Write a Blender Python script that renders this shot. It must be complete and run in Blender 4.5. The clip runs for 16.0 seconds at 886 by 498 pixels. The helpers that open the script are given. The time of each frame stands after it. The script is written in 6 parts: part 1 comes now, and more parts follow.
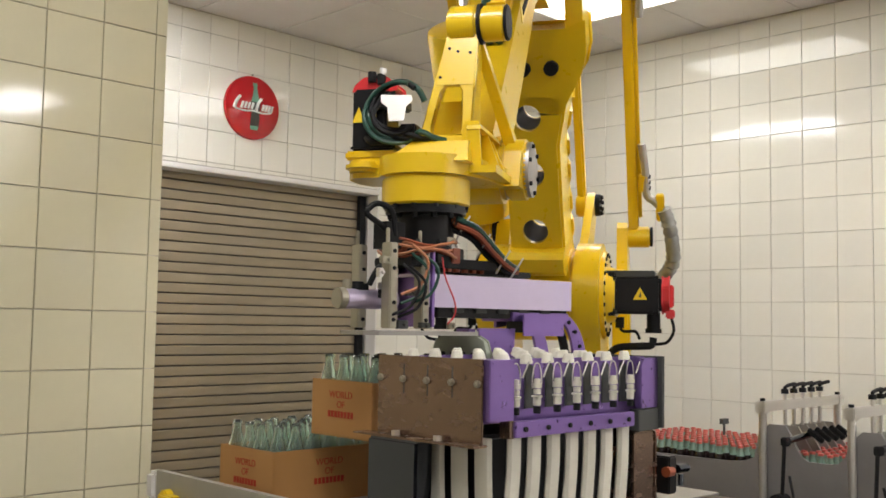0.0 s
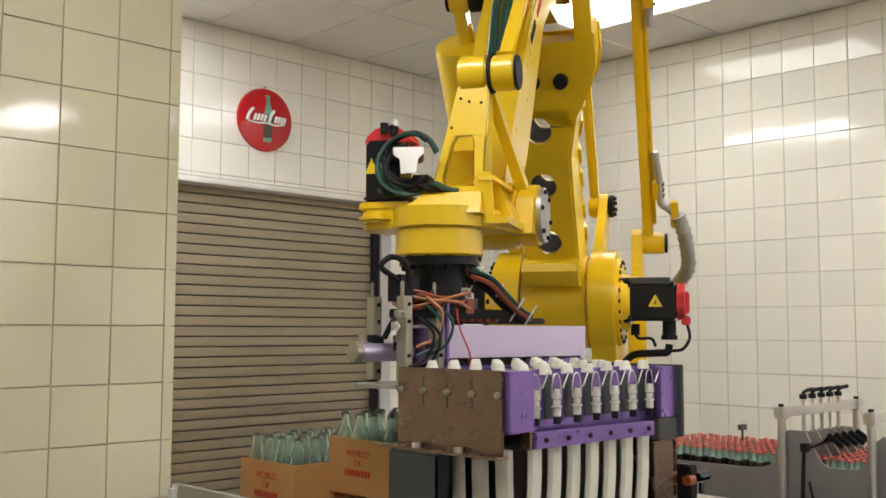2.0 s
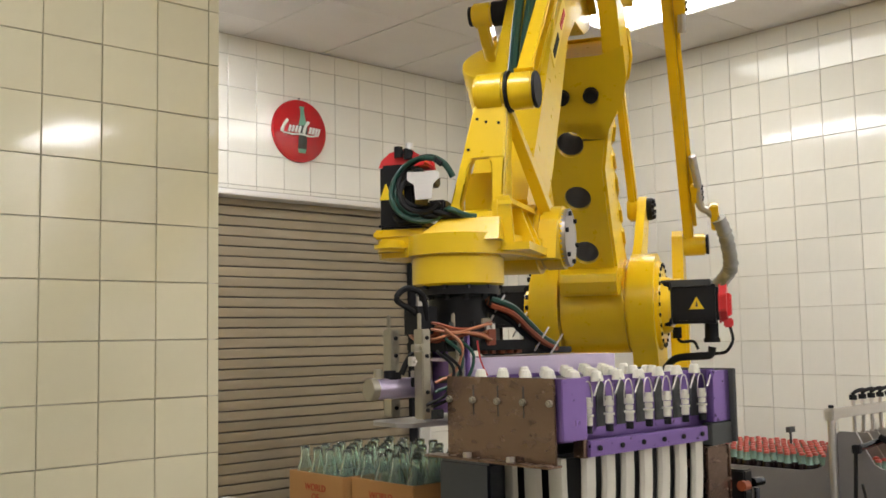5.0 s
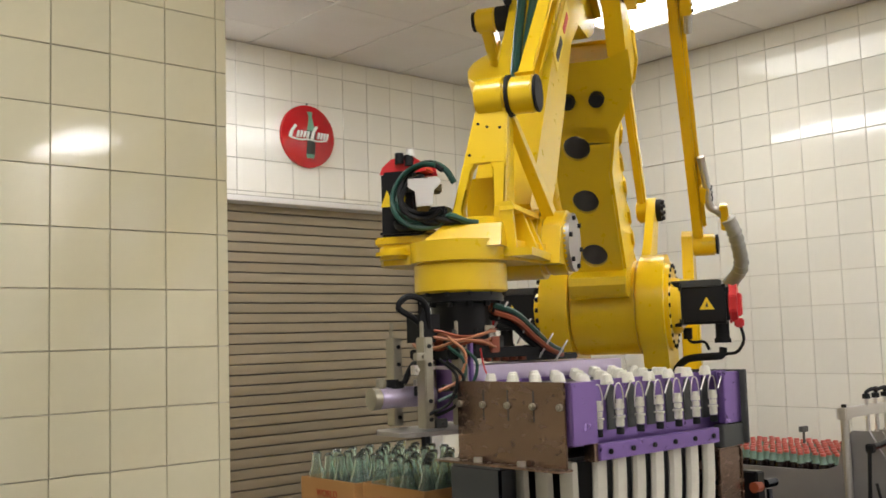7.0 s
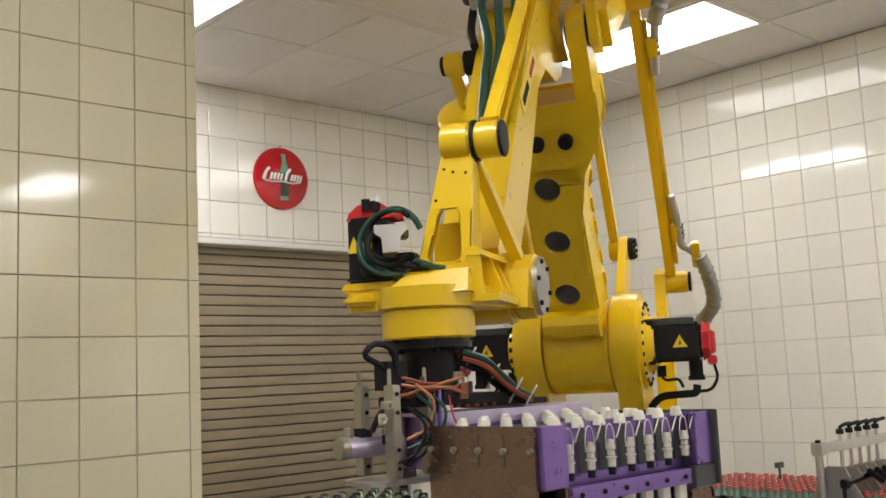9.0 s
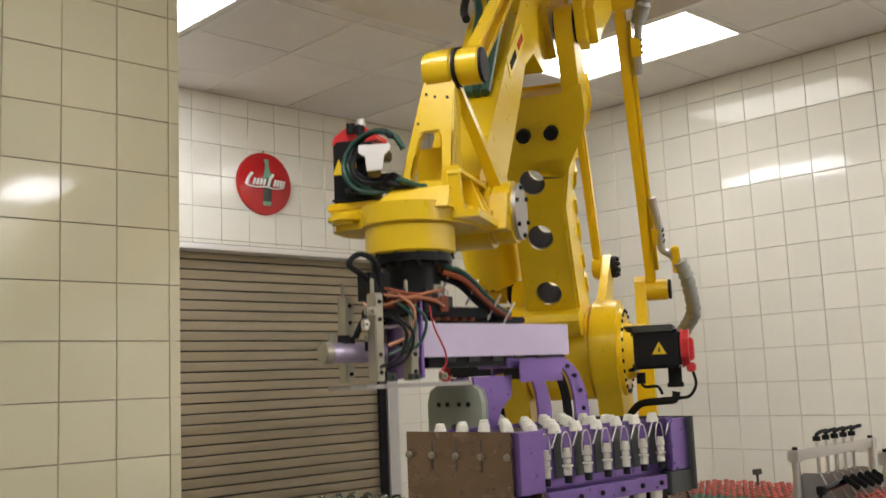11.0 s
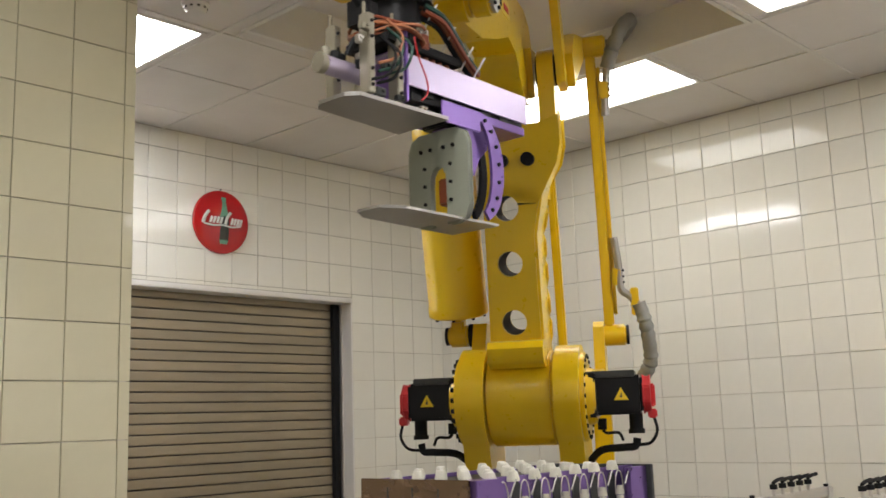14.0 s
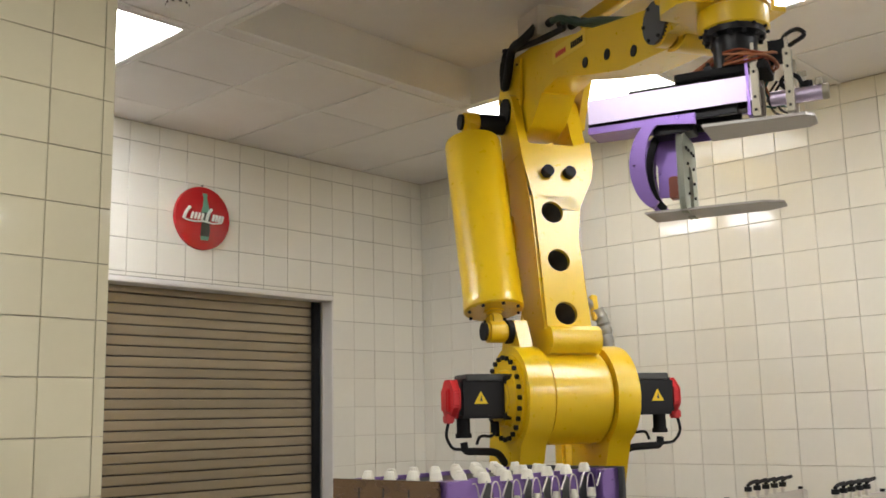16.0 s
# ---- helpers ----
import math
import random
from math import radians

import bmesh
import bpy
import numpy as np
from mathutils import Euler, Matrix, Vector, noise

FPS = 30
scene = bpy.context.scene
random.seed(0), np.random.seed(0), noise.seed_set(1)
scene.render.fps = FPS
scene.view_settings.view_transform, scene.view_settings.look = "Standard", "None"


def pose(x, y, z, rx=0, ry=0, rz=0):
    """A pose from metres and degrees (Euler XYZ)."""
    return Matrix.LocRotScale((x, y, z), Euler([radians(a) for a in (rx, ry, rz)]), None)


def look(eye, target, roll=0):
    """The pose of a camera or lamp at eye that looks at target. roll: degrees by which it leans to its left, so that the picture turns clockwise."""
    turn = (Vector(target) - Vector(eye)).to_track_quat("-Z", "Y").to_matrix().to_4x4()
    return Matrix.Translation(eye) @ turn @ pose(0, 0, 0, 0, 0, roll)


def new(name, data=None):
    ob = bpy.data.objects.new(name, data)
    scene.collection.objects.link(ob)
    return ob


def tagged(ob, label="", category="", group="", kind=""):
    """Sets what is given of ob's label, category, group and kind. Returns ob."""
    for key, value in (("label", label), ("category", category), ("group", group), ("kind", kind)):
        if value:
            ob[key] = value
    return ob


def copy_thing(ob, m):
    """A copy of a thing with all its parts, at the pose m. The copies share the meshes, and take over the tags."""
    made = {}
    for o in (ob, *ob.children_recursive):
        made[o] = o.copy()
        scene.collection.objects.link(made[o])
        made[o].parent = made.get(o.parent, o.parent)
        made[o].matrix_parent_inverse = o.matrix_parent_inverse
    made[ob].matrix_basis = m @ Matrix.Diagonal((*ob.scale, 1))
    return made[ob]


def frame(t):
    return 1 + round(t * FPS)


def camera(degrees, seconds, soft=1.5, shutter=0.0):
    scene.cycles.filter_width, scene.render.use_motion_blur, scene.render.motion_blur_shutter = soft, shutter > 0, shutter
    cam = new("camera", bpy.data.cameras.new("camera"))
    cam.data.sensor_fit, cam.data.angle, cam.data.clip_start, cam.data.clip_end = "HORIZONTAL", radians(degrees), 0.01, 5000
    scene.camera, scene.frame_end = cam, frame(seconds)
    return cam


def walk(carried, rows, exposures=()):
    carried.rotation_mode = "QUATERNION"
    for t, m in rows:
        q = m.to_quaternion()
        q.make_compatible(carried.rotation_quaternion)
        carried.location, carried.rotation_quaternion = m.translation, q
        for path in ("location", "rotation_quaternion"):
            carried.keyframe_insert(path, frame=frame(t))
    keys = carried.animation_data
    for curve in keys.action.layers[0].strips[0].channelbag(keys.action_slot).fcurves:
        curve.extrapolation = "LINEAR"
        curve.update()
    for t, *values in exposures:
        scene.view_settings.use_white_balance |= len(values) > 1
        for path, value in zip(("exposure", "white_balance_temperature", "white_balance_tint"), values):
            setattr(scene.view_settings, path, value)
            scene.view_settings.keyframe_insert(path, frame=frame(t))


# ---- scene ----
cam = camera(47.8, 16.0, 1.6, 0.5)
PATH = [
    (0, (-5.561, -5.314, 1.446), (-4.153, -3.902, 1.593), 0.97),
    (0.5, (-5.566, -5.309, 1.452), (-4.168, -3.886, 1.593), 0.76),
    (1, (-5.572, -5.313, 1.458), (-4.165, -3.900, 1.619), 0.74),
    (1.5, (-5.574, -5.311, 1.461), (-4.176, -3.889, 1.618), 0.42),
    (2, (-5.576, -5.310, 1.457), (-4.185, -3.881, 1.618), 0.20),
    (2.5, (-5.576, -5.299, 1.456), (-4.177, -3.879, 1.614), 0.25),
    (3, (-5.568, -5.282, 1.455), (-4.173, -3.859, 1.611), 0.20),
    (3.5, (-5.579, -5.287, 1.462), (-4.195, -3.854, 1.634), -0.06),
    (4, (-5.586, -5.283, 1.462), (-4.215, -3.838, 1.638), -0.31),
    (6.5, (-5.590, -5.265, 1.466), (-4.270, -3.771, 1.638), -1.74),
    (7, (-5.585, -5.277, 1.469), (-4.257, -3.793, 1.648), -1.73),
    (7.5, (-5.582, -5.282, 1.475), (-4.234, -3.816, 1.662), -1.63),
    (8, (-5.577, -5.283, 1.475), (-4.227, -3.821, 1.676), -1.92),
    (8.5, (-5.576, -5.292, 1.481), (-4.217, -3.841, 1.703), -2.09),
    (9, (-5.572, -5.297, 1.486), (-4.215, -3.850, 1.737), -2.65),
    (11.5, (-5.577, -5.321, 1.483), (-4.185, -3.912, 1.751), -2.19),
    (12, (-5.568, -5.320, 1.482), (-4.160, -3.926, 1.761), -1.99),
    (12.5, (-5.564, -5.315, 1.485), (-4.152, -3.929, 1.776), -1.94),
    (13, (-5.558, -5.307, 1.492), (-4.141, -3.930, 1.803), -1.79),
    (13.5, (-5.557, -5.301, 1.493), (-4.139, -3.933, 1.830), -1.88),
    (14, (-5.550, -5.287, 1.490), (-4.118, -3.933, 1.832), -1.89),
    (14.5, (-5.549, -5.290, 1.495), (-4.121, -3.935, 1.849), -2.18),
    (15, (-5.550, -5.298, 1.495), (-4.117, -3.949, 1.849), -1.96),
    (15.5, (-5.541, -5.298, 1.498), (-4.107, -3.949, 1.849), -1.82),
    (16, (-5.536, -5.309, 1.497), (-4.083, -3.975, 1.834), -1.32),
]
walk(cam, [(t, look(eye, target, roll)) for t, eye, target, roll in PATH],
     [(0.0, 0.0), (7.0, -0.02), (9.0, -0.12), (11.5, -0.25), (13.5, -0.29), (14.5, -0.26), (15.0, -0.1), (16.0, -0.13)])

# ---- world and lights ----
world = bpy.data.worlds.new("world")
scene.world = world
world.use_nodes = True
world.node_tree.nodes["Background"].inputs[0].default_value = (0.85, 0.85, 0.9, 1)
world.node_tree.nodes["Background"].inputs[1].default_value = 0.015
scene.view_settings.exposure = 0.0

CEIL = 3.32
TILE = 0.2


# ---- mesh helpers ----
def part(name, bm, material, parent=None, label="", bevel=0.0, smooth=False):
    """Link a bmesh as one mesh object, under a thing if one is given."""
    if bevel > 0:
        sharp = [e for e in bm.edges if len(e.link_faces) == 2 and e.calc_face_angle(0) > 0.6]
        if sharp:
            bmesh.ops.bevel(bm, geom=sharp, offset=bevel, segments=2, affect="EDGES", clamp_overlap=True)
    bmesh.ops.recalc_face_normals(bm, faces=bm.faces[:])
    mesh = bpy.data.meshes.new(name)
    bm.to_mesh(mesh)
    bm.free()
    mats = material if isinstance(material, (list, tuple)) else [material]
    for m in mats:
        mesh.materials.append(m)
    if smooth:
        for p in mesh.polygons:
            p.use_smooth = True
        mesh.set_sharp_from_angle(angle=radians(35))
    ob = new(name, mesh)
    if parent is not None:
        ob.parent = parent
    if label:
        tagged(ob, label)
    if name.endswith("_bolts"):
        tagged(ob, kind="stuff")
    return ob


def thing(name, label, category, group="", kind="", m=None):
    """An Empty that carries the parts of a thing."""
    ob = tagged(new(name), label, category, group, kind)
    ob.empty_display_size = 0.05
    if m is not None:
        ob.matrix_basis = m
    return ob


def box(bm, c, s, m=None):
    r = bmesh.ops.create_cube(bm, size=1.0)
    mat = Matrix.Translation(c) @ Matrix.Diagonal((*s, 1))
    bmesh.ops.transform(bm, matrix=(m @ mat) if m is not None else mat, verts=r["verts"])
    return r["verts"]


def cyl(bm, a, b, r0, r1=None, n=24, caps=True):
    a, b = Vector(a), Vector(b)
    d = b - a
    r1 = r0 if r1 is None else r1
    q = d.to_track_quat("Z", "Y").to_matrix().to_4x4()
    res = bmesh.ops.create_cone(bm, cap_ends=caps, cap_tris=False, segments=n, radius1=r0, radius2=r1, depth=d.length)
    bmesh.ops.transform(bm, matrix=Matrix.Translation((a + b) / 2) @ q, verts=res["verts"])
    return res["verts"]


def prism(bm, outline, axis, lo, hi):
    """Extrude a 2D outline. axis 'y': points are (x, z); axis 'x': (y, z); axis 'z': (x, y)."""
    def at(p, h):
        if axis == "y":
            return (p[0], h, p[1])
        if axis == "x":
            return (h, p[0], p[1])
        return (p[0], p[1], h)
    va = [bm.verts.new(at(p, lo)) for p in outline]
    vb = [bm.verts.new(at(p, hi)) for p in outline]
    bm.faces.new(va)
    bm.faces.new(vb[::-1])
    k = len(outline)
    for i in range(k):
        bm.faces.new((va[i], va[(i + 1) % k], vb[(i + 1) % k], vb[i]))


def smooth_pts(pts, steps=8):
    """A Catmull-Rom line through the points."""
    P = [Vector(p) for p in pts]
    P = [P[0] * 2 - P[1]] + P + [P[-1] * 2 - P[-2]]
    out = []
    for i in range(1, len(P) - 2):
        for k in range(steps):
            t = k / steps
            a, b, c, d = P[i - 1], P[i], P[i + 1], P[i + 2]
            out.append(0.5 * (2 * b + (c - a) * t + (2 * a - 5 * b + 4 * c - d) * t * t + (3 * b - a - 3 * c + d) * t ** 3))
    out.append(P[-2])
    return out


def tube(bm, pts, r, n=8, steps=6, wobble=0.0):
    P = smooth_pts(pts, steps)
    rings = []
    up = Vector((0.13, 0.21, 0.97))
    for i, p in enumerate(P):
        d = (P[min(i + 1, len(P) - 1)] - P[max(i - 1, 0)]).normalized()
        u = d.cross(up).normalized()
        v = d.cross(u)
        rr = r * (1 + wobble * math.sin(i * 2.1) + wobble * 0.6 * math.sin(i * 3.7 + 1))
        rings.append([bm.verts.new(p + (u * math.cos(2 * math.pi * k / n) + v * math.sin(2 * math.pi * k / n)) * rr) for k in range(n)])
    for a, b in zip(rings, rings[1:]):
        for k in range(n):
            bm.faces.new((a[k], a[(k + 1) % n], b[(k + 1) % n], b[k]))
    bm.faces.new(rings[0])
    bm.faces.new(rings[-1][::-1])


def lathe(bm, prof, n=16, c=(0, 0, 0)):
    """Turn (radius, z) pairs round the z axis at c."""
    rings = []
    for r, z in prof:
        rings.append([bm.verts.new((c[0] + r * math.cos(2 * math.pi * k / n), c[1] + r * math.sin(2 * math.pi * k / n), c[2] + z)) for k in range(n)])
    for a, b in zip(rings, rings[1:]):
        for k in range(n):
            bm.faces.new((a[k], a[(k + 1) % n], b[(k + 1) % n], b[k]))
    return rings


def B():
    return bmesh.new()


# ---- materials ----
def material(name, colour, rough=0.5, metal=0.0, vary=0.12, scale=6.0, bump=0.02, bump_scale=80.0, rand=0.0, island=False,
             stain=None, stain_scale=2.0, stain_amount=0.3, coat=0.0, stretch=(1, 1, 1), trans=0.0, ior=1.5, spec=0.5, glow=0.0, rough_vary=0.15):
    """A node material with two scales of colour variation, uneven gloss and fine relief."""
    m = bpy.data.materials.new(name)
    m.use_nodes = True
    nt = m.node_tree
    n, l = nt.nodes, nt.links
    bsdf = n["Principled BSDF"]
    tc = n.new("ShaderNodeTexCoord")
    mp = n.new("ShaderNodeMapping")
    mp.inputs["Scale"].default_value = stretch
    l.new(tc.outputs["Object"], mp.inputs["Vector"])

    def noise_node(s, detail=4):
        t = n.new("ShaderNodeTexNoise")
        t.inputs["Scale"].default_value, t.inputs["Detail"].default_value = s, detail
        l.new(mp.outputs[0], t.inputs["Vector"])
        return t.outputs[0]

    def maths(op, a, b):
        t = n.new("ShaderNodeMath")
        t.operation = op
        for i, x in enumerate((a, b)):
            if isinstance(x, (int, float)):
                t.inputs[i].default_value = x
            else:
                l.new(x, t.inputs[i])
        return t.outputs[0]

    big, fine = noise_node(scale), noise_node(scale * 9, 6)
    value = maths("ADD", maths("MULTIPLY", maths("SUBTRACT", big, 0.5), 2 * vary), maths("MULTIPLY", maths("SUBTRACT", fine, 0.5), vary))
    value = maths("ADD", value, 1.0)
    if rand:
        info = n.new("ShaderNodeNewGeometry" if island else "ShaderNodeObjectInfo")
        out = info.outputs["Random Per Island" if island else "Random"]
        value = maths("MULTIPLY", value, maths("ADD", maths("MULTIPLY", out, rand), 1 - rand / 2))
    hsv = n.new("ShaderNodeHueSaturation")
    hsv.inputs["Color"].default_value = (*colour, 1)
    l.new(value, hsv.inputs["Value"])
    col = hsv.outputs[0]
    if stain:
        mix = n.new("ShaderNodeMix")
        mix.data_type = "RGBA"
        ramp = n.new("ShaderNodeMapRange")
        ramp.inputs[1].default_value, ramp.inputs[2].default_value = 0.5, 0.75
        ramp.inputs[3].default_value, ramp.inputs[4].default_value = 0.0, stain_amount
        l.new(noise_node(stain_scale, 8), ramp.inputs[0])
        l.new(ramp.outputs[0], mix.inputs[0])
        l.new(col, mix.inputs[6])
        mix.inputs[7].default_value = (*stain, 1)
        col = mix.outputs[2]
    l.new(col, bsdf.inputs["Base Color"])
    r = maths("ADD", maths("MULTIPLY", maths("SUBTRACT", fine, 0.5), rough_vary), rough)
    l.new(r, bsdf.inputs["Roughness"])
    bsdf.inputs["Metallic"].default_value = metal
    bsdf.inputs["IOR"].default_value = ior
    bsdf.inputs["Specular IOR Level"].default_value = spec
    bsdf.inputs["Coat Weight"].default_value = coat
    bsdf.inputs["Coat Roughness"].default_value = 0.12
    bsdf.inputs["Transmission Weight"].default_value = trans
    if bump:
        b = n.new("ShaderNodeBump")
        b.inputs["Strength"].default_value, b.inputs["Distance"].default_value = bump * 10 if bump < 0.1 else 1.0, 0.002
        l.new(noise_node(bump_scale, 3), b.inputs["Height"])
        l.new(b.outputs[0], bsdf.inputs["Normal"])
    if glow:
        bsdf.inputs["Emission Color"].default_value = (*colour, 1)
        bsdf.inputs["Emission Strength"].default_value = glow
    return m


TILE_WHITE = material("glazed_tile", (0.83, 0.81, 0.725), 0.075, rough_vary=0.04, vary=0.03, scale=3, bump=0.003, bump_scale=7, rand=0.07, stain=(0.62, 0.54, 0.44), stain_amount=0.12)
TILE_REST = material("glazed_tile_cut", (0.83, 0.81, 0.725), 0.075, rough_vary=0.04, vary=0.03, scale=3, bump=0.003, bump_scale=7, rand=0.07, island=True, stain=(0.62, 0.54, 0.44), stain_amount=0.12)
TILE_CREAM = material("cream_tile", (0.72, 0.67, 0.47), 0.07, rough_vary=0.04, vary=0.04, scale=3, bump=0.004, bump_scale=7, rand=0.06, stain=(0.6, 0.5, 0.36), stain_amount=0.2)
GROUT = material("grout", (0.60, 0.55, 0.47), 0.9, vary=0.2, scale=10)
PANEL = material("ceiling_panel", (0.82, 0.79, 0.76), 0.75, vary=0.04, scale=2, bump=0.03, bump_scale=160, rand=0.08, island=True, stain=(0.55, 0.5, 0.45), stain_amount=0.2)
TBAR = material("white_metal_trim", (0.82, 0.80, 0.76), 0.5, vary=0.04)
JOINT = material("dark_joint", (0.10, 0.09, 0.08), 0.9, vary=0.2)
LIGHT = material("lamp_diffuser", (0.99, 0.975, 1.0), 0.5, vary=0.0, bump=0, glow=24.5)
# glow turned down to keep the wall beside this lamp from going too bright
LIGHT_LOW = material("lamp_diffuser_dim", (1.0, 0.98, 0.94), 0.5, vary=0.0, bump=0, glow=8.0)
LIGHT_FRONT = material("lamp_diffuser_front", (1.0, 0.98, 0.97), 0.5, vary=0.0, bump=0, glow=17.5)
SHUTTER = material("shutter_steel", (0.36, 0.305, 0.22), 0.42, metal=0.65, vary=0.15, scale=3, bump=0.01, bump_scale=40, rand=0.16, stain=(0.22, 0.19, 0.14), stain_amount=0.5, stretch=(0.6, 1, 3))
RUBBER = material("black_rubber", (0.012, 0.012, 0.013), 0.6, vary=0.2, spec=0.2)
FRAME_W = material("white_paint", (0.78, 0.76, 0.72), 0.4, vary=0.04, stain=(0.5, 0.45, 0.4), stain_amount=0.15)
FLOOR = material("concrete_floor", (0.22, 0.20, 0.18), 0.5, vary=0.2, scale=1.5)
YELLOW = material("yellow_robot_paint", (0.80, 0.53, 0.006), 0.30, vary=0.05, scale=3, bump=0.012, bump_scale=60, coat=0.35, stain=(0.60, 0.38, 0.02), stain_amount=0.3, stain_scale=3)
YELLOW_PALE = material("pale_yellow_decal", (0.82, 0.60, 0.06), 0.35, vary=0.04)
BLACK = material("black_motor_paint", (0.012, 0.012, 0.013), 0.34, vary=0.2, bump=0.02, spec=0.25)
DARKGREY = material("dark_grey_cover", (0.06, 0.063, 0.06), 0.4, vary=0.15, spec=0.35)
RED = material("red_plastic", (0.62, 0.03, 0.035), 0.35, vary=0.08)
STEEL = material("brushed_steel", (0.68, 0.65, 0.61), 0.32, metal=0.9, vary=0.1, scale=4, stretch=(1, 1, 12), bump=0.01)
STEEL_DULL = material("dull_steel", (0.42, 0.40, 0.37), 0.42, metal=0.7, vary=0.12, scale=5, stain=(0.25, 0.22, 0.2), stain_amount=0.3)
STEEL_BROWN = material("stained_steel_plate", (0.27, 0.185, 0.14), 0.26, metal=0.9, vary=0.12, scale=3, stain=(0.2, 0.13, 0.095), stain_amount=0.2, stain_scale=4, stretch=(1, 1, 2))
CHROME = material("chrome", (0.10, 0.11, 0.14), 0.07, metal=1.0, vary=0.04)
ALU = material("anodised_aluminium", (0.38, 0.35, 0.27), 0.4, metal=0.6, vary=0.08, scale=8)
# plain metal; the violet light that falls on it is put into the colour
VIOLET_LIT = material("violet_lit_plate", (0.25, 0.155, 0.43), 0.3, metal=0.75, vary=0.08, scale=5, bump=0.01)
# plain aluminium with a weaker violet light painted into its colour
LILAC_LIT = material("lilac_lit_beam", (0.60, 0.52, 0.70), 0.34, metal=0.7, vary=0.08, scale=4, bump=0.01, stain=(0.45, 0.4, 0.42), stain_amount=0.3)
GREENGREY = material("grey_green_pad", (0.33, 0.35, 0.28), 0.5, vary=0.1, scale=8)
WHITE_PL = material("white_plastic", (0.72, 0.69, 0.58), 0.4, vary=0.06, scale=12, rand=0.1)
CLEAR_PL = material("translucent_plastic", (0.78, 0.76, 0.70), 0.3, vary=0.08, trans=0.35)
ORANGE_W = material("orange_cable", (0.27, 0.06, 0.022), 0.45, vary=0.1)
COPPER_W = material("salmon_cable", (0.45, 0.18, 0.085), 0.45, vary=0.1)
GREEN_W = material("dark_green_cable", (0.014, 0.065, 0.046), 0.4, vary=0.1)
GREY_SLEEVE = material("silver_grey_sleeve", (0.30, 0.30, 0.27), 0.45, metal=0.3, vary=0.2, scale=14, bump=0.06, bump_scale=30)
CARD = material("cardboard", (0.46, 0.235, 0.075), 0.75, vary=0.07, scale=5, bump=0.02, bump_scale=120, stain=(0.36, 0.17, 0.05), stain_amount=0.25)
CARD_RED = material("red_print", (0.42, 0.035, 0.012), 0.7, vary=0.1)
GLASS = material("green_bottle_glass", (0.84, 0.96, 0.90), 0.03, vary=0.02, bump=0, trans=0.97, ior=1.45, rough_vary=0.02)
COLA = material("dark_cola", (0.012, 0.006, 0.006), 0.12, vary=0.1, bump=0)
GLASS_DARK = material("green_glass_neck", (0.19, 0.30, 0.24), 0.12, vary=0.1, bump=0)
CAP_RED = material("red_crown_cap", (0.46, 0.085, 0.065), 0.4, vary=0.1, rand=0.2)
SIGN_RED = material("enamel_red", (0.50, 0.006, 0.012), 0.16, vary=0.05, scale=4, bump=0.004, coat=0.5)
SIGN_WHITE = material("enamel_white", (0.85, 0.82, 0.78), 0.3, vary=0.03)
SIGN_BOTTLE = material("printed_dark_glass", (0.03, 0.025, 0.02), 0.3, vary=0.2)
SIGN_GREEN = material("printed_green_glass", (0.16, 0.34, 0.24), 0.3, vary=0.2)
WARN = material("warning_yellow", (0.85, 0.60, 0.02), 0.4, vary=0.03)
GREYMETAL = material("grey_machine_paint", (0.30, 0.285, 0.28), 0.42, metal=0.3, vary=0.1, scale=5, stain=(0.13, 0.12, 0.12), stain_amount=0.3)
BLUE_PL = material("blue_plastic", (0.05, 0.10, 0.30), 0.4, vary=0.1)


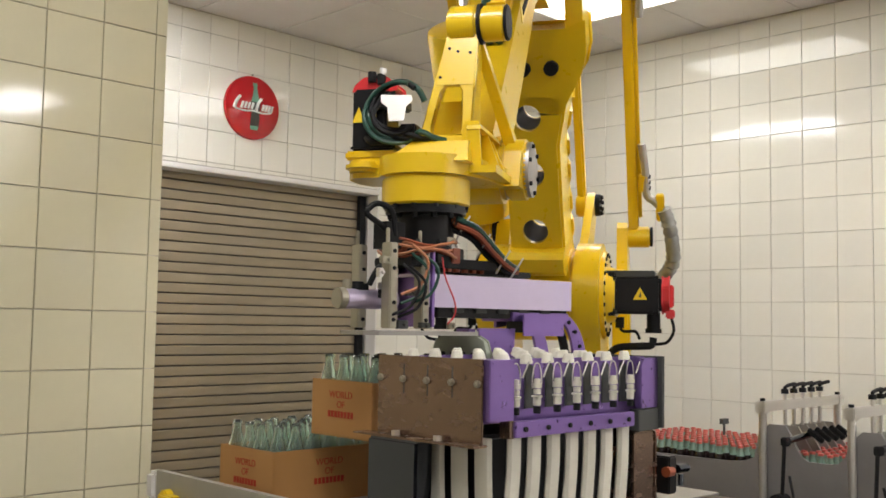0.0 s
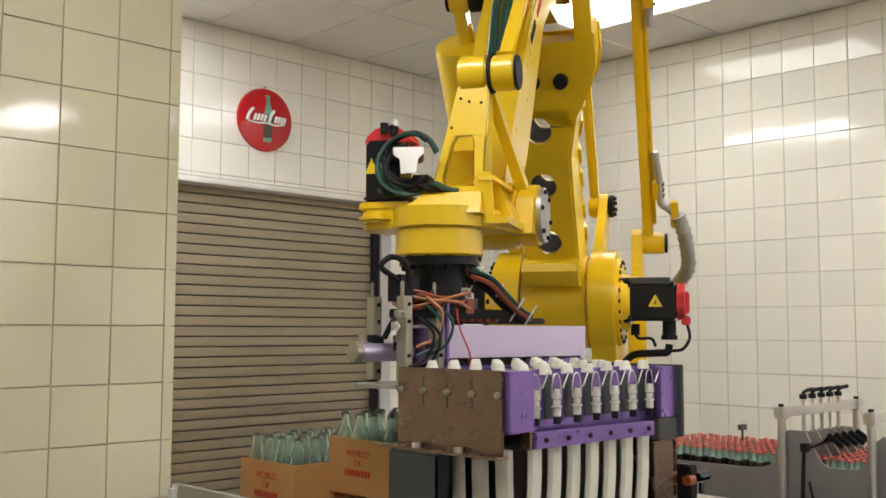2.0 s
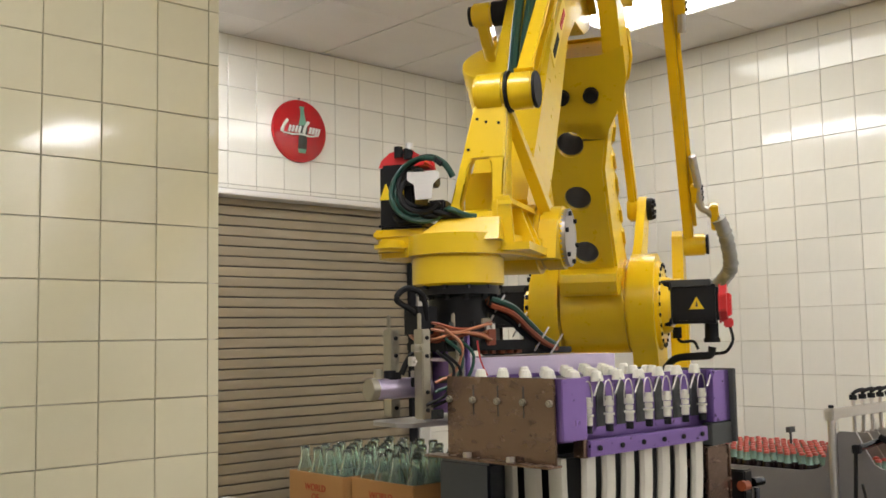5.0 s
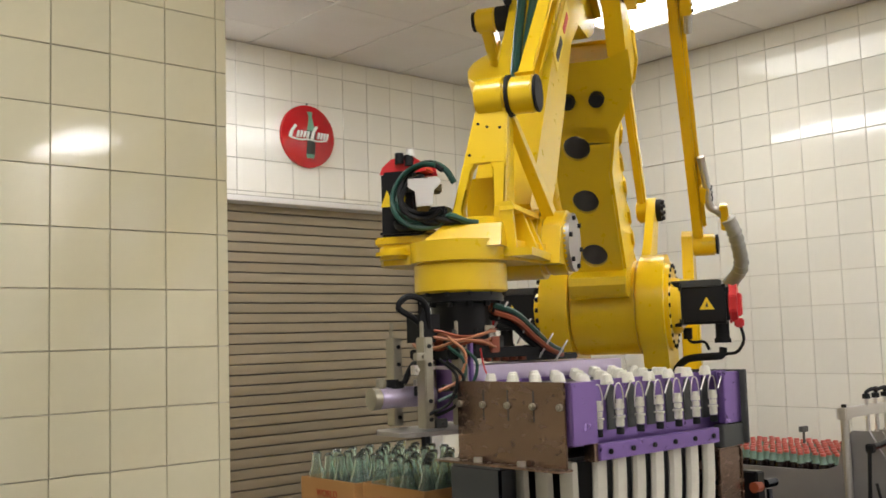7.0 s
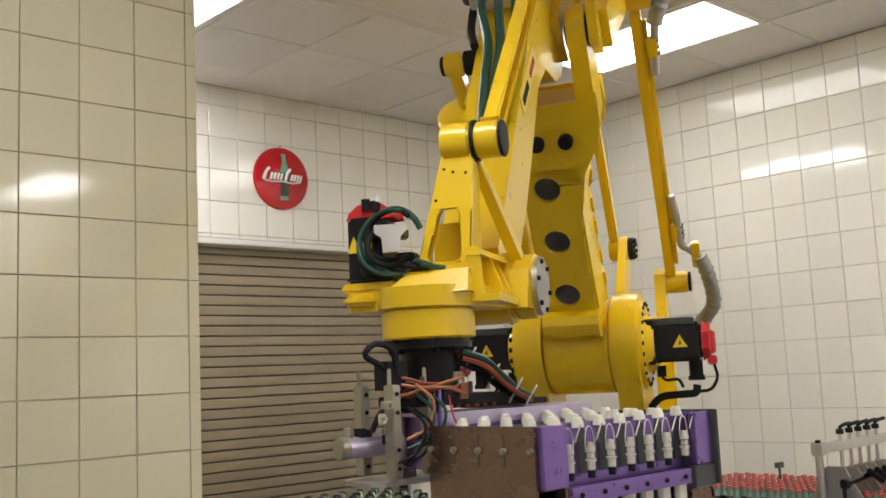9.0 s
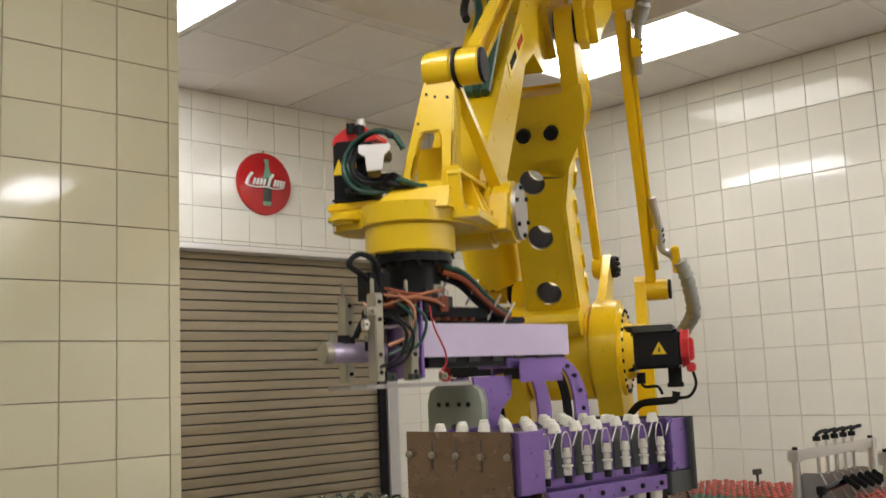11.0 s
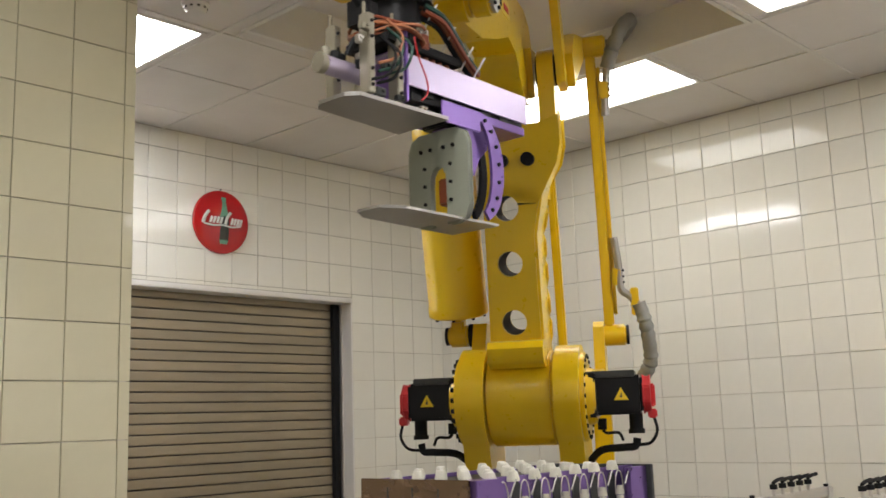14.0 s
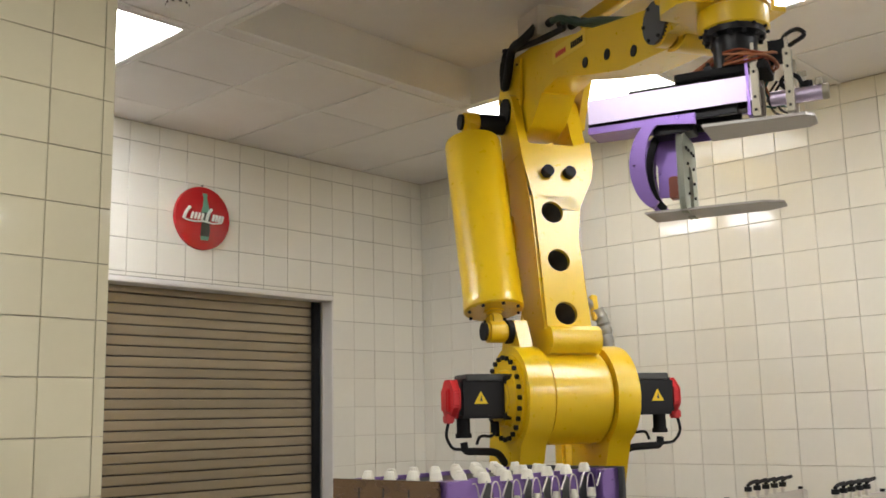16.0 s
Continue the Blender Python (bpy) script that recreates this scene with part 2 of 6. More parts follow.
# ---- room ----
def tiled_wall(parent, axis, plane, cols, rows, lo, hi, zlo, zhi, holes, full, rest, proud=0.006, limit=300, grid=TILE, front=-1, near=None):
    """Tiles on a wall: whole ones as pieces on one shared mesh, cut ones joined. axis: the wall's normal."""
    gap = 0.0029
    bm = B()
    box(bm, (0, 0, 0), (grid - gap, proud * 2, grid - gap) if axis == "y" else (proud * 2, grid - gap, grid - gap))
    bmesh.ops.bevel(bm, geom=[e for e in bm.edges if abs((e.verts[0].co - e.verts[1].co).length - (grid - gap)) < 1e-6], offset=0.0019, segments=1, affect="EDGES")
    bmesh.ops.recalc_face_normals(bm, faces=bm.faces[:])
    mesh = bpy.data.meshes.new("tile")
    bm.to_mesh(mesh)
    bm.free()
    mesh.materials.append(full)
    joined = B()
    spots = []

    def put(a0, a1, z0, z1):
        a0, a1, z0, z1 = max(a0, lo), min(a1, hi), max(z0, zlo), min(z1, zhi)
        if a1 - a0 < 0.012 or z1 - z0 < 0.012:
            return
        for h0, h1, g0, g1 in holes:
            if a0 >= h0 - 1e-4 and a1 <= h1 + 1e-4 and z0 >= g0 - 1e-4 and z1 <= g1 + 1e-4:
                return
            if a0 < h1 and a1 > h0 and z0 < g1 and z1 > g0:
                if a0 < h0:
                    put(a0, h0, z0, z1)
                if a1 > h1:
                    put(h1, a1, z0, z1)
                m0, m1 = max(a0, h0), min(a1, h1)
                if z1 > g1:
                    put(m0, m1, g1, z1)
                if z0 < g0:
                    put(m0, m1, z0, g0)
                return
        c = ((a0 + a1) / 2, (z0 + z1) / 2)
        if abs(a1 - a0 - grid) < 1e-4 and abs(z1 - z0 - grid) < 1e-4:
            spots.append(c)
        else:
            s = (a1 - a0 - gap, z1 - z0 - gap)
            box(joined, (c[0], plane, c[1]) if axis == "y" else (plane, c[0], c[1]), (s[0], proud * 2, s[1]) if axis == "y" else (proud * 2, s[0], s[1]))

    for i in cols:
        for j in rows:
            put(i, i + grid, j, j + grid)
    if near is not None:
        spots.sort(key=lambda c: (c[0] - near[0]) ** 2 + (c[1] - near[1]) ** 2)
    rng = random.Random(7)
    for k, c in enumerate(spots):
        if k < limit:
            ob = new("tile", mesh)
            d = rng.uniform(-0.0012, 0.0006)
            tilt = (rng.uniform(-0.25, 0.25), rng.uniform(-0.25, 0.25))
            ob.matrix_basis = pose(c[0], plane + d * -front, c[1], tilt[0], 0, tilt[1]) if axis == "y" else pose(plane + d, c[0], c[1], 0, tilt[0], tilt[1])
            ob.parent = parent
        else:
            box(joined, (c[0], plane, c[1]) if axis == "y" else (plane, c[0], c[1]), (grid - gap, proud * 2, grid - gap) if axis == "y" else (proud * 2, grid - gap, grid - gap))
    if joined.verts:
        tagged(part("cut_tiles", joined, rest, parent), kind="stuff")
    else:
        joined.free()


X0, Y0 = -8.0, -8.5          # far sides of the room, behind the viewer
SH_R, SH_L, SH_T, SH_D = -0.915, -4.6, 2.342, 0.15
PIL_X, PIL_Y = -3.755, -2.055


def room():
    bm = B()
    box(bm, ((X0) / 2, Y0 / 2, -0.1), (-X0 + 0.6, -Y0 + 0.6, 0.2))
    tagged(part("floor", bm, FLOOR), "grey concrete floor of the bottling room", "floor", kind="structure")
    # the wall with the roller shutter
    bm = B()
    box(bm, ((SH_R + 0.3) / 2, 0.156, CEIL / 2 + 0.2), (-SH_R + 0.3, 0.3, CEIL + 0.4))
    box(bm, ((SH_R + SH_L) / 2, 0.156, (SH_T + CEIL + 0.4) / 2), (SH_R - SH_L, 0.3, CEIL + 0.4 - SH_T))
    box(bm, ((SH_L + X0) / 2, 0.156, CEIL / 2 + 0.2), (SH_L - X0, 0.3, CEIL + 0.4))
    w = tagged(part("wall_north", bm, GROUT), "white glazed tile wall above a roller shutter", "wall", kind="structure")
    rows = [round(1.6 + TILE * k, 4) for k in range(-8, 9)]
    cols = [round(-0.92 - TILE * k, 4) for k in range(-5, 19)]
    tiled_wall(w, "y", 0.0, cols, rows, -4.6, -0.004, 0.0, CEIL, [(SH_L, SH_R, 0.0, 2.375)], TILE_WHITE, TILE_REST, near=(-1.2, 2.6))
    bm = B()
    box(bm, ((SH_L + SH_R) / 2, 0.0, 2.3585), (SH_R - SH_L, 0.016, 0.029))
    part("tile_trim", bm, FRAME_W, w, bevel=0.002)
    # the long side wall
    bm = B()
    box(bm, (0.156, Y0 / 2, CEIL / 2 + 0.2), (0.3, -Y0 + 0.6, CEIL + 0.4))
    w = tagged(part("wall_east", bm, GROUT), "glossy white tile wall with dark grout", "wall", kind="structure")
    cols = [round(-0.1 - TILE * k, 4) for k in range(0, 42)]
    tiled_wall(w, "x", 0.0, [-0.1] + cols[1:], rows, -8.4, -0.007, 0.0, CEIL, [], TILE_WHITE, TILE_REST, near=(-2.4, 2.1))
    # the cream pillar beside the viewer
    bm = B()
    box(bm, ((PIL_X + X0) / 2 - 0.003, PIL_Y + 0.166, CEIL / 2), (PIL_X - X0 - 0.006, 0.32, CEIL))
    w = tagged(part("wall_pillar", bm, GROUT), "cream glazed tile pillar at the viewing side", "wall", kind="structure")
    cols = [round(-3.798 + TILE * k, 4) for k in range(-20, 1)]
    rows2 = [round(1.667 + TILE * k, 4) for k in range(-9, 9)]
    tiled_wall(w, "y", PIL_Y, cols, rows2, -7.6, PIL_X, 0.0, CEIL, [], TILE_CREAM, TILE_CREAM, near=(-4.2, 1.9))
    # plain walls that close the place behind the viewer
    bm = B()
    box(bm, (X0 / 2, Y0 - 0.1, CEIL / 2), (-X0, 0.2, CEIL))
    tagged(part("wall_south", bm, FRAME_W), "plain white wall behind the viewer", "wall", kind="structure")
    bm = B()
    box(bm, (X0 - 0.1, Y0 / 2, CEIL / 2), (0.2, -Y0, CEIL))
    tagged(part("wall_west", bm, FRAME_W), "plain white wall at the far end", "wall", kind="structure")
    shutter()
    ceiling()


def shutter():
    s = tagged(thing("door_1", "closed ribbed steel roller shutter, brownish and worn", "roller shutter"), kind="structure")
    bm = B()
    h = 0.0572
    pitch = 0.0633
    prof = [(-0.004, 0.0), (0.010, 0.0005), (0.0142, 0.003), (0.0148, 0.01), (0.015, h / 2), (0.0148, h - 0.008), (0.0142, h - 0.002), (0.010, h), (-0.004, h)]
    x0, x1 = SH_L + 0.02, SH_R - 0.02
    va = [bm.verts.new((x0, SH_D + 0.02 - p[0], p[1])) for p in prof]
    vb = [bm.verts.new((x1, SH_D + 0.02 - p[0], p[1])) for p in prof]
    for i in range(len(prof) - 1):
        bm.faces.new((va[i], vb[i], vb[i + 1], va[i + 1]))
    bmesh.ops.recalc_face_normals(bm, faces=bm.faces[:])
    mesh = bpy.data.meshes.new("slat")
    bm.to_mesh(mesh)
    bm.free()
    mesh.materials.append(SHUTTER)
    z = 0.02
    while z < SH_T + 0.02:
        ob = new("slat", mesh)
        ob.location = (0, 0, z)
        ob.parent = s
        z += pitch
    bm = B()
    box(bm, ((x0 + x1) / 2, SH_D + 0.04, 1.25), (x1 - x0, 0.02, 2.5))
    part("backing", bm, JOINT, s)
    bm = B()
    box(bm, (SH_R - 0.035, SH_D - 0.005, 1.17), (0.06, 0.05, 2.34))
    part("guide_channel", bm, RUBBER, s, "black guide channel")
    bm = B()
    box(bm, (SH_R - 0.012, SH_D - 0.045, 1.17), (0.016, 0.02, 2.34))
    part("guide_edge", bm, STEEL, s, "bright steel guide edge")
    bm = B()
    box(bm, (SH_R - 0.004, 0.06, 1.167), (0.012, 0.13, 2.335))
    box(bm, ((SH_L + SH_R) / 2, 0.06, SH_T + 0.002), (SH_R - SH_L, 0.13, 0.012))
    tagged(part("trim_jamb", bm, FRAME_W, bevel=0.002), "white painted jamb of the shutter opening", "trim", kind="structure")


RC = (-2.94, -1.25, -3.25, -1.62)     # the raised part of the ceiling: x0, x1, y0, y1
# lamps 3, 5 and 6 are unseen, added to brighten the pillar and walls
LAMPS = [(-3.645, -3.055, -1.46, -0.28), (-1.21, -0.62, -2.68, -1.5), (-1.86, -1.262, -4.55, -3.36), (-4.85, -4.26, -4.5, -3.32), (-2.35, -1.75, -8.4, -7.2), (-6.05, -5.45, -6.3, -5.1), (-1.26, -0.66, -6.9, -5.7)]


def ceiling():
    bm, bars = B(), B()
    xs = [0.0] + [-0.02 - 0.6 * k for k in range(1, 14)]
    rng = random.Random(3)

    def free(a0, a1, b0, b1):
        for (x0, x1, y0, y1) in LAMPS + [RC]:
            if a0 < x1 - 0.02 and a1 > x0 + 0.02 and b0 < y1 - 0.02 and b1 > y0 + 0.02:
                return (x0, x1, y0, y1)
        return None

    def lay(a0, a1, b0, b1):
        if a1 - a0 < 0.02 or b1 - b0 < 0.02:
            return
        hit = free(a0, a1, b0, b1)
        if hit is None:
            z = CEIL + 0.006 + rng.uniform(-0.0015, 0.002)
            g = 0.003
            box(bm, ((a0 + a1) / 2, (b0 + b1) / 2, z + 0.006), (a1 - a0 - 2 * g, b1 - b0 - 2 * g, 0.012), None)
            return
        x0, x1, y0, y1 = hit
        if a0 < x0:
            lay(a0, x0, b0, b1)
        if a1 > x1:
            lay(x1, a1, b0, b1)
        m0, m1 = max(a0, x0), min(a1, x1)
        if b0 < y0:
            lay(m0, m1, b0, y0)
        if b1 > y1:
            lay(m0, m1, y1, b1)

    for k in range(len(xs) - 1):
        a1, a0 = xs[k], xs[k + 1]
        ys = [0.0, -0.34, -0.92, -1.5] if k >= 4 else [0.0, -0.9, -1.5]
        y = -1.5
        while y > Y0:
            y -= 0.6
            ys.append(y)
        for b1, b0 in zip(ys, ys[1:]):
            lay(a0, a1, b0, b1)
        # white bars along the joints
        for b1, b0 in ((0.0, RC[3]), (RC[2], Y0)) if RC[0] < xs[k + 1] < RC[1] else ((0.0, Y0),):
            box(bars, (a0, (b0 + b1) / 2, CEIL + 0.0045), (0.018, b1 - b0, 0.008))
    box(bars, (X0 / 2, -1.5, CEIL + 0.004), (-X0, 0.022, 0.009))
    box(bars, (X0 / 2, -3.3, CEIL + 0.004), (-X0, 0.022, 0.009))
    for x0, x1, y0, y1 in [RC]:
        for bx in (((x0 + x1) / 2, y1 + 0.012, x1 - x0 + 0.05, 0.024), ((x0 + x1) / 2, y0 - 0.012, x1 - x0 + 0.05, 0.024), (x0 - 0.012, (y0 + y1) / 2, 0.024, y1 - y0), (x1 + 0.012, (y0 + y1) / 2, 0.024, y1 - y0)):
            box(bars, (bx[0], bx[1], CEIL + 0.107), (bx[2], bx[3], 0.214))
        box(bm, ((x0 + x1) / 2, (y0 + y1) / 2, CEIL + 0.23), (x1 - x0 + 0.05, y1 - y0 + 0.05, 0.02))
    # everything in one ceiling mesh: panels, bars, dark void above
    for src, idx in ((bars, 1),):
        tmp = bpy.data.meshes.new("tmp")
        src.to_mesh(tmp)
        src.free()
        n0 = len(bm.faces)
        bm.from_mesh(tmp)
        bm.faces.ensure_lookup_table()
        for f in bm.faces[n0:]:
            f.material_index = idx
        bpy.data.meshes.remove(tmp)
    n0 = len(bm.faces)
    box(bm, (X0 / 2, Y0 / 2, CEIL + 0.35), (-X0 + 0.4, -Y0 + 0.4, 0.02))
    bm.faces.ensure_lookup_table()
    for f in bm.faces[n0:]:
        f.material_index = 2
    tagged(part("ceiling", bm, [PANEL, TBAR, JOINT]), "suspended ceiling of pale grey panels", "ceiling", kind="structure")
    # the added fill lamps get the same panel as the real ones
    for i, (x0, x1, y0, y1) in enumerate(LAMPS):
        c = thing("ceiling_light", "bright flush fluorescent panel set in the ceiling", "ceiling light", "ceiling lights", m=pose((x0 + x1) / 2, (y0 + y1) / 2, CEIL))
        w, h = x1 - x0, y1 - y0
        bm = B()
        box(bm, (0, 0, 0.012), (w - 0.05, h - 0.05, 0.008))
        part("diffuser", bm, LIGHT_LOW if i == 1 else LIGHT_FRONT if i in (2, 3, 5) else LIGHT, c, "glowing white diffuser")
        bm = B()
        for s in (-1, 1):
            box(bm, (s * (w / 2 - 0.0125), 0, 0.015), (0.025, h, 0.03))
            box(bm, (0, s * (h / 2 - 0.0125), 0.0149), (w - 0.05, 0.025, 0.03))
        part("frame", bm, TBAR, c, bevel=0.003)
    d = thing("smoke_detector", "white round smoke detector under the ceiling", "smoke detector", m=pose(-3.29, -1.72, CEIL))
    bm = B()
    lathe(bm, [(0.0, 0.0), (0.06, 0.0), (0.062, -0.012), (0.05, -0.02), (0.048, -0.034), (0.036, -0.046), (0.0, -0.048)], 24)
    part("housing", bm, FRAME_W, d, smooth=True)
    bm = B()
    for k in range(10):
        a = k * math.pi / 5
        box(bm, (0, 0, 0), (0.004, 0.012, 0.008), pose(0.049 * math.cos(a), 0.049 * math.sin(a), -0.027, 0, 0, math.degrees(a)))
    part("vent_slots", bm, JOINT, d)


def wall_sign():
    s = thing("wall_sign", "round convex red enamel sign with a bottle and white strokes", "sign", m=pose(-2.012, -0.008, 2.783))
    R = 0.203
    bm = B()
    n = 48
    prof = [(R, 0.0), (R, -0.012), (R * 0.985, -0.02), (R * 0.8, -0.034), (R * 0.5, -0.045), (R * 0.2, -0.05), (0.001, -0.051)]
    rings = [[bm.verts.new((r * math.cos(2 * math.pi * k / n), d, r * math.sin(2 * math.pi * k / n))) for k in range(n)] for r, d in prof]
    for a, b in zip(rings, rings[1:]):
        for k in range(n):
            bm.faces.new((a[k], a[(k + 1) % n], b[(k + 1) % n], b[k]))
    part("disc", bm, SIGN_RED, s, smooth=True)

    def dome(x, z):
        r = math.hypot(x, z)
        return -float(np.interp(r, [0, R * 0.2, R * 0.5, R * 0.8, R * 0.985], [0.051, 0.05, 0.045, 0.034, 0.02])) - 0.0025

    prof = [(0.017, 0.155), (0.0175, 0.14), (0.0145, 0.135), (0.0145, 0.11), (0.022, 0.07), (0.034, 0.03), (0.035, 0.0), (0.029, -0.03), (0.033, -0.07), (0.033, -0.12), (0.026, -0.145)]
    for a, b, mat, nm in ((0, 5, SIGN_GREEN, "bottle_neck"), (5, 9, SIGN_BOTTLE, "bottle_body"), (9, 11, SIGN_GREEN, "bottle_base")):
        bm = B()
        ps = prof[a:b + 1]
        L = [bm.verts.new((-r, dome(-r, z), z)) for r, z in ps]
        M = [bm.verts.new((0, dome(0, z) - 0.003, z)) for r, z in ps]
        Rr = [bm.verts.new((r, dome(r, z), z)) for r, z in ps]
        for i in range(len(ps) - 1):
            bm.faces.new((L[i], M[i], M[i + 1], L[i + 1]))
            bm.faces.new((M[i], Rr[i], Rr[i + 1], M[i + 1]))
        part(nm, bm, mat, s, "printed bottle")
    # the white mark as plain slanted strokes
    bm = B()
    def stroke(pts, r):
        tube(bm, [(x, dome(x, z) - 0.004, z) for x, z in pts], r, 6, 5)
    for ox in (-0.14, 0.012):
        stroke([(ox - 0.012, -0.022), (ox + 0.002, 0.02), (ox + 0.028, 0.056)], 0.0105)
        for k in range(4):
            x = ox + 0.04 + 0.024 * k
            stroke([(x - 0.006, -0.018), (x + 0.001, 0.002), (x + 0.007, 0.022)], 0.0082)
    stroke([(-0.145, -0.026), (-0.08, -0.034), (-0.02, -0.028), (0.05, -0.034), (0.12, -0.022)], 0.0055)
    part("white_mark", bm, SIGN_WHITE, s, "white slanted strokes")
    bm = B()
    cyl(bm, (0, 0.0, 0.212), (0, -0.012, 0.212), 0.005, n=8)
    part("hook", bm, DARKGREY, s)


room()
wall_sign()


# ---- the palletising robot ----
# In the robot's own space x points along the arm, y to its left, z up; the origin is on the floor under its turning axis.
JX, JY, E2, Z2, L1, L2 = -1.4945, -2.1014, 0.5196, 1.5854, 1.4778, 1.4779
WA, WD = 0.295, -0.144      # from the wrist pivot to the flange under the drum
CX, CZ = 0.221, 0.378        # from the wrist pivot to the top pivot of the wrist carrier
YF = 0.055                   # the forearm's plane, left of the turning axis
CR, CA = 0.597, 173.2        # the drive crank's radius and its angle to the forearm
OX, OZ = -0.608, 0.318       # the levelling rod's foot, from the shoulder pivot
# seconds, turn, reach and height of the wrist pivot
JOINTS = [
    (0.0, 210.0, 2.240, 1.900), (0.5, 209.95, 2.234, 1.853), (1.0, 209.88, 2.229, 1.816), (1.5, 209.8, 2.226, 1.804), (2.0, 209.72, 2.224, 1.796), (2.5, 209.6, 2.23, 1.786),
    (3.0, 209.4, 2.25, 1.772), (3.5, 209.2, 2.285, 1.757), (4.0, 209.05, 2.312, 1.744), (6.5, 208.75, 2.369, 1.727), (8.0, 208.72, 2.373, 1.727), (9.0, 208.7, 2.385, 1.722),
    (10.1, 208.7, 2.38, 1.722), (11.3, 208.66, 2.32, 2.064), (11.5, 208.64, 2.314, 2.127), (12.0, 208.53, 2.306, 2.288), (12.5, 208.47, 2.321, 2.440), (13.0, 208.43, 2.326, 2.586),
    (13.5, 208.45, 2.285, 2.70), (14.0, 210.07, 2.262, 2.803), (14.5, 214.23, 2.145, 2.835), (15.0, 221.96, 2.037, 2.874), (15.5, 231.79, 1.865, 2.914), (16.0, 241.59, 1.690, 2.928),
]
# seconds, direction of the gripper's beam in the room
GRIP = [(0.0, -3.3), (9.0, -3.6), (11.5, -3.6), (12.5, -2.5), (13.0, -2.2), (13.5, -0.5), (14.0, 3.0), (14.5, 14.0), (15.0, 40.0), (15.5, 75.0), (16.0, 107.2)]
# seconds, slide of the clamp along the beam, slide of the pad
SLIDE = [(0.0, 0.0, 0.09), (12.7, 0.0, 0.09), (13.3, -0.09, 0.1), (13.8, -0.2, 0.13), (16.0, -0.21, 0.14)]


def at_time(rows, t, k):
    """A smooth value between the rows of a joint table."""
    T = [r[0] for r in rows]
    V = [r[k] for r in rows]
    if t <= T[0]:
        return V[0]
    if t >= T[-1]:
        return V[-1]
    i = max(j for j in range(len(T) - 1) if T[j] <= t)
    def slope(j):
        if j == 0 or j == len(T) - 1:
            return 0.0 if j == 0 else (V[-1] - V[-2]) / (T[-1] - T[-2])
        a, b = (V[j] - V[j - 1]) / (T[j] - T[j - 1]), (V[j + 1] - V[j]) / (T[j + 1] - T[j])
        return 0.0 if a * b <= 0 else 2 * a * b / (a + b)
    h = T[i + 1] - T[i]
    u = (t - T[i]) / h
    return ((1 + 2 * u) * (1 - u) ** 2 * V[i] + u * (1 - u) ** 2 * h * slope(i) + u * u * (3 - 2 * u) * V[i + 1] + u * u * (u - 1) * h * slope(i + 1))


def kin(t):
    """Pivots of the arm at t, in the robot's space: shoulder angle, forearm angle, elbow and wrist."""
    dx, dz = at_time(JOINTS, t, 2) - E2, at_time(JOINTS, t, 3) - Z2
    r, base = math.hypot(dx, dz), math.atan2(dz, dx)
    up = math.acos((L1 * L1 + r * r - L2 * L2) / (2 * L1 * r))
    p = 90 - math.degrees(base + up)
    q = math.degrees(math.atan2(dz - L1 * math.cos(radians(p)), dx - L1 * math.sin(radians(p))))
    xe, ze = E2 + L1 * math.sin(radians(p)), Z2 + L1 * math.cos(radians(p))
    return p, q, (xe, ze), (xe + L2 * math.cos(radians(q)), ze + L2 * math.sin(radians(q)))


def bar_pose(a, b, y):
    """A pose at a whose x axis points to b; a and b are (x, z)."""
    return pose(a[0], y, a[1], 0, -math.degrees(math.atan2(b[1] - a[1], b[0] - a[0])), 0)


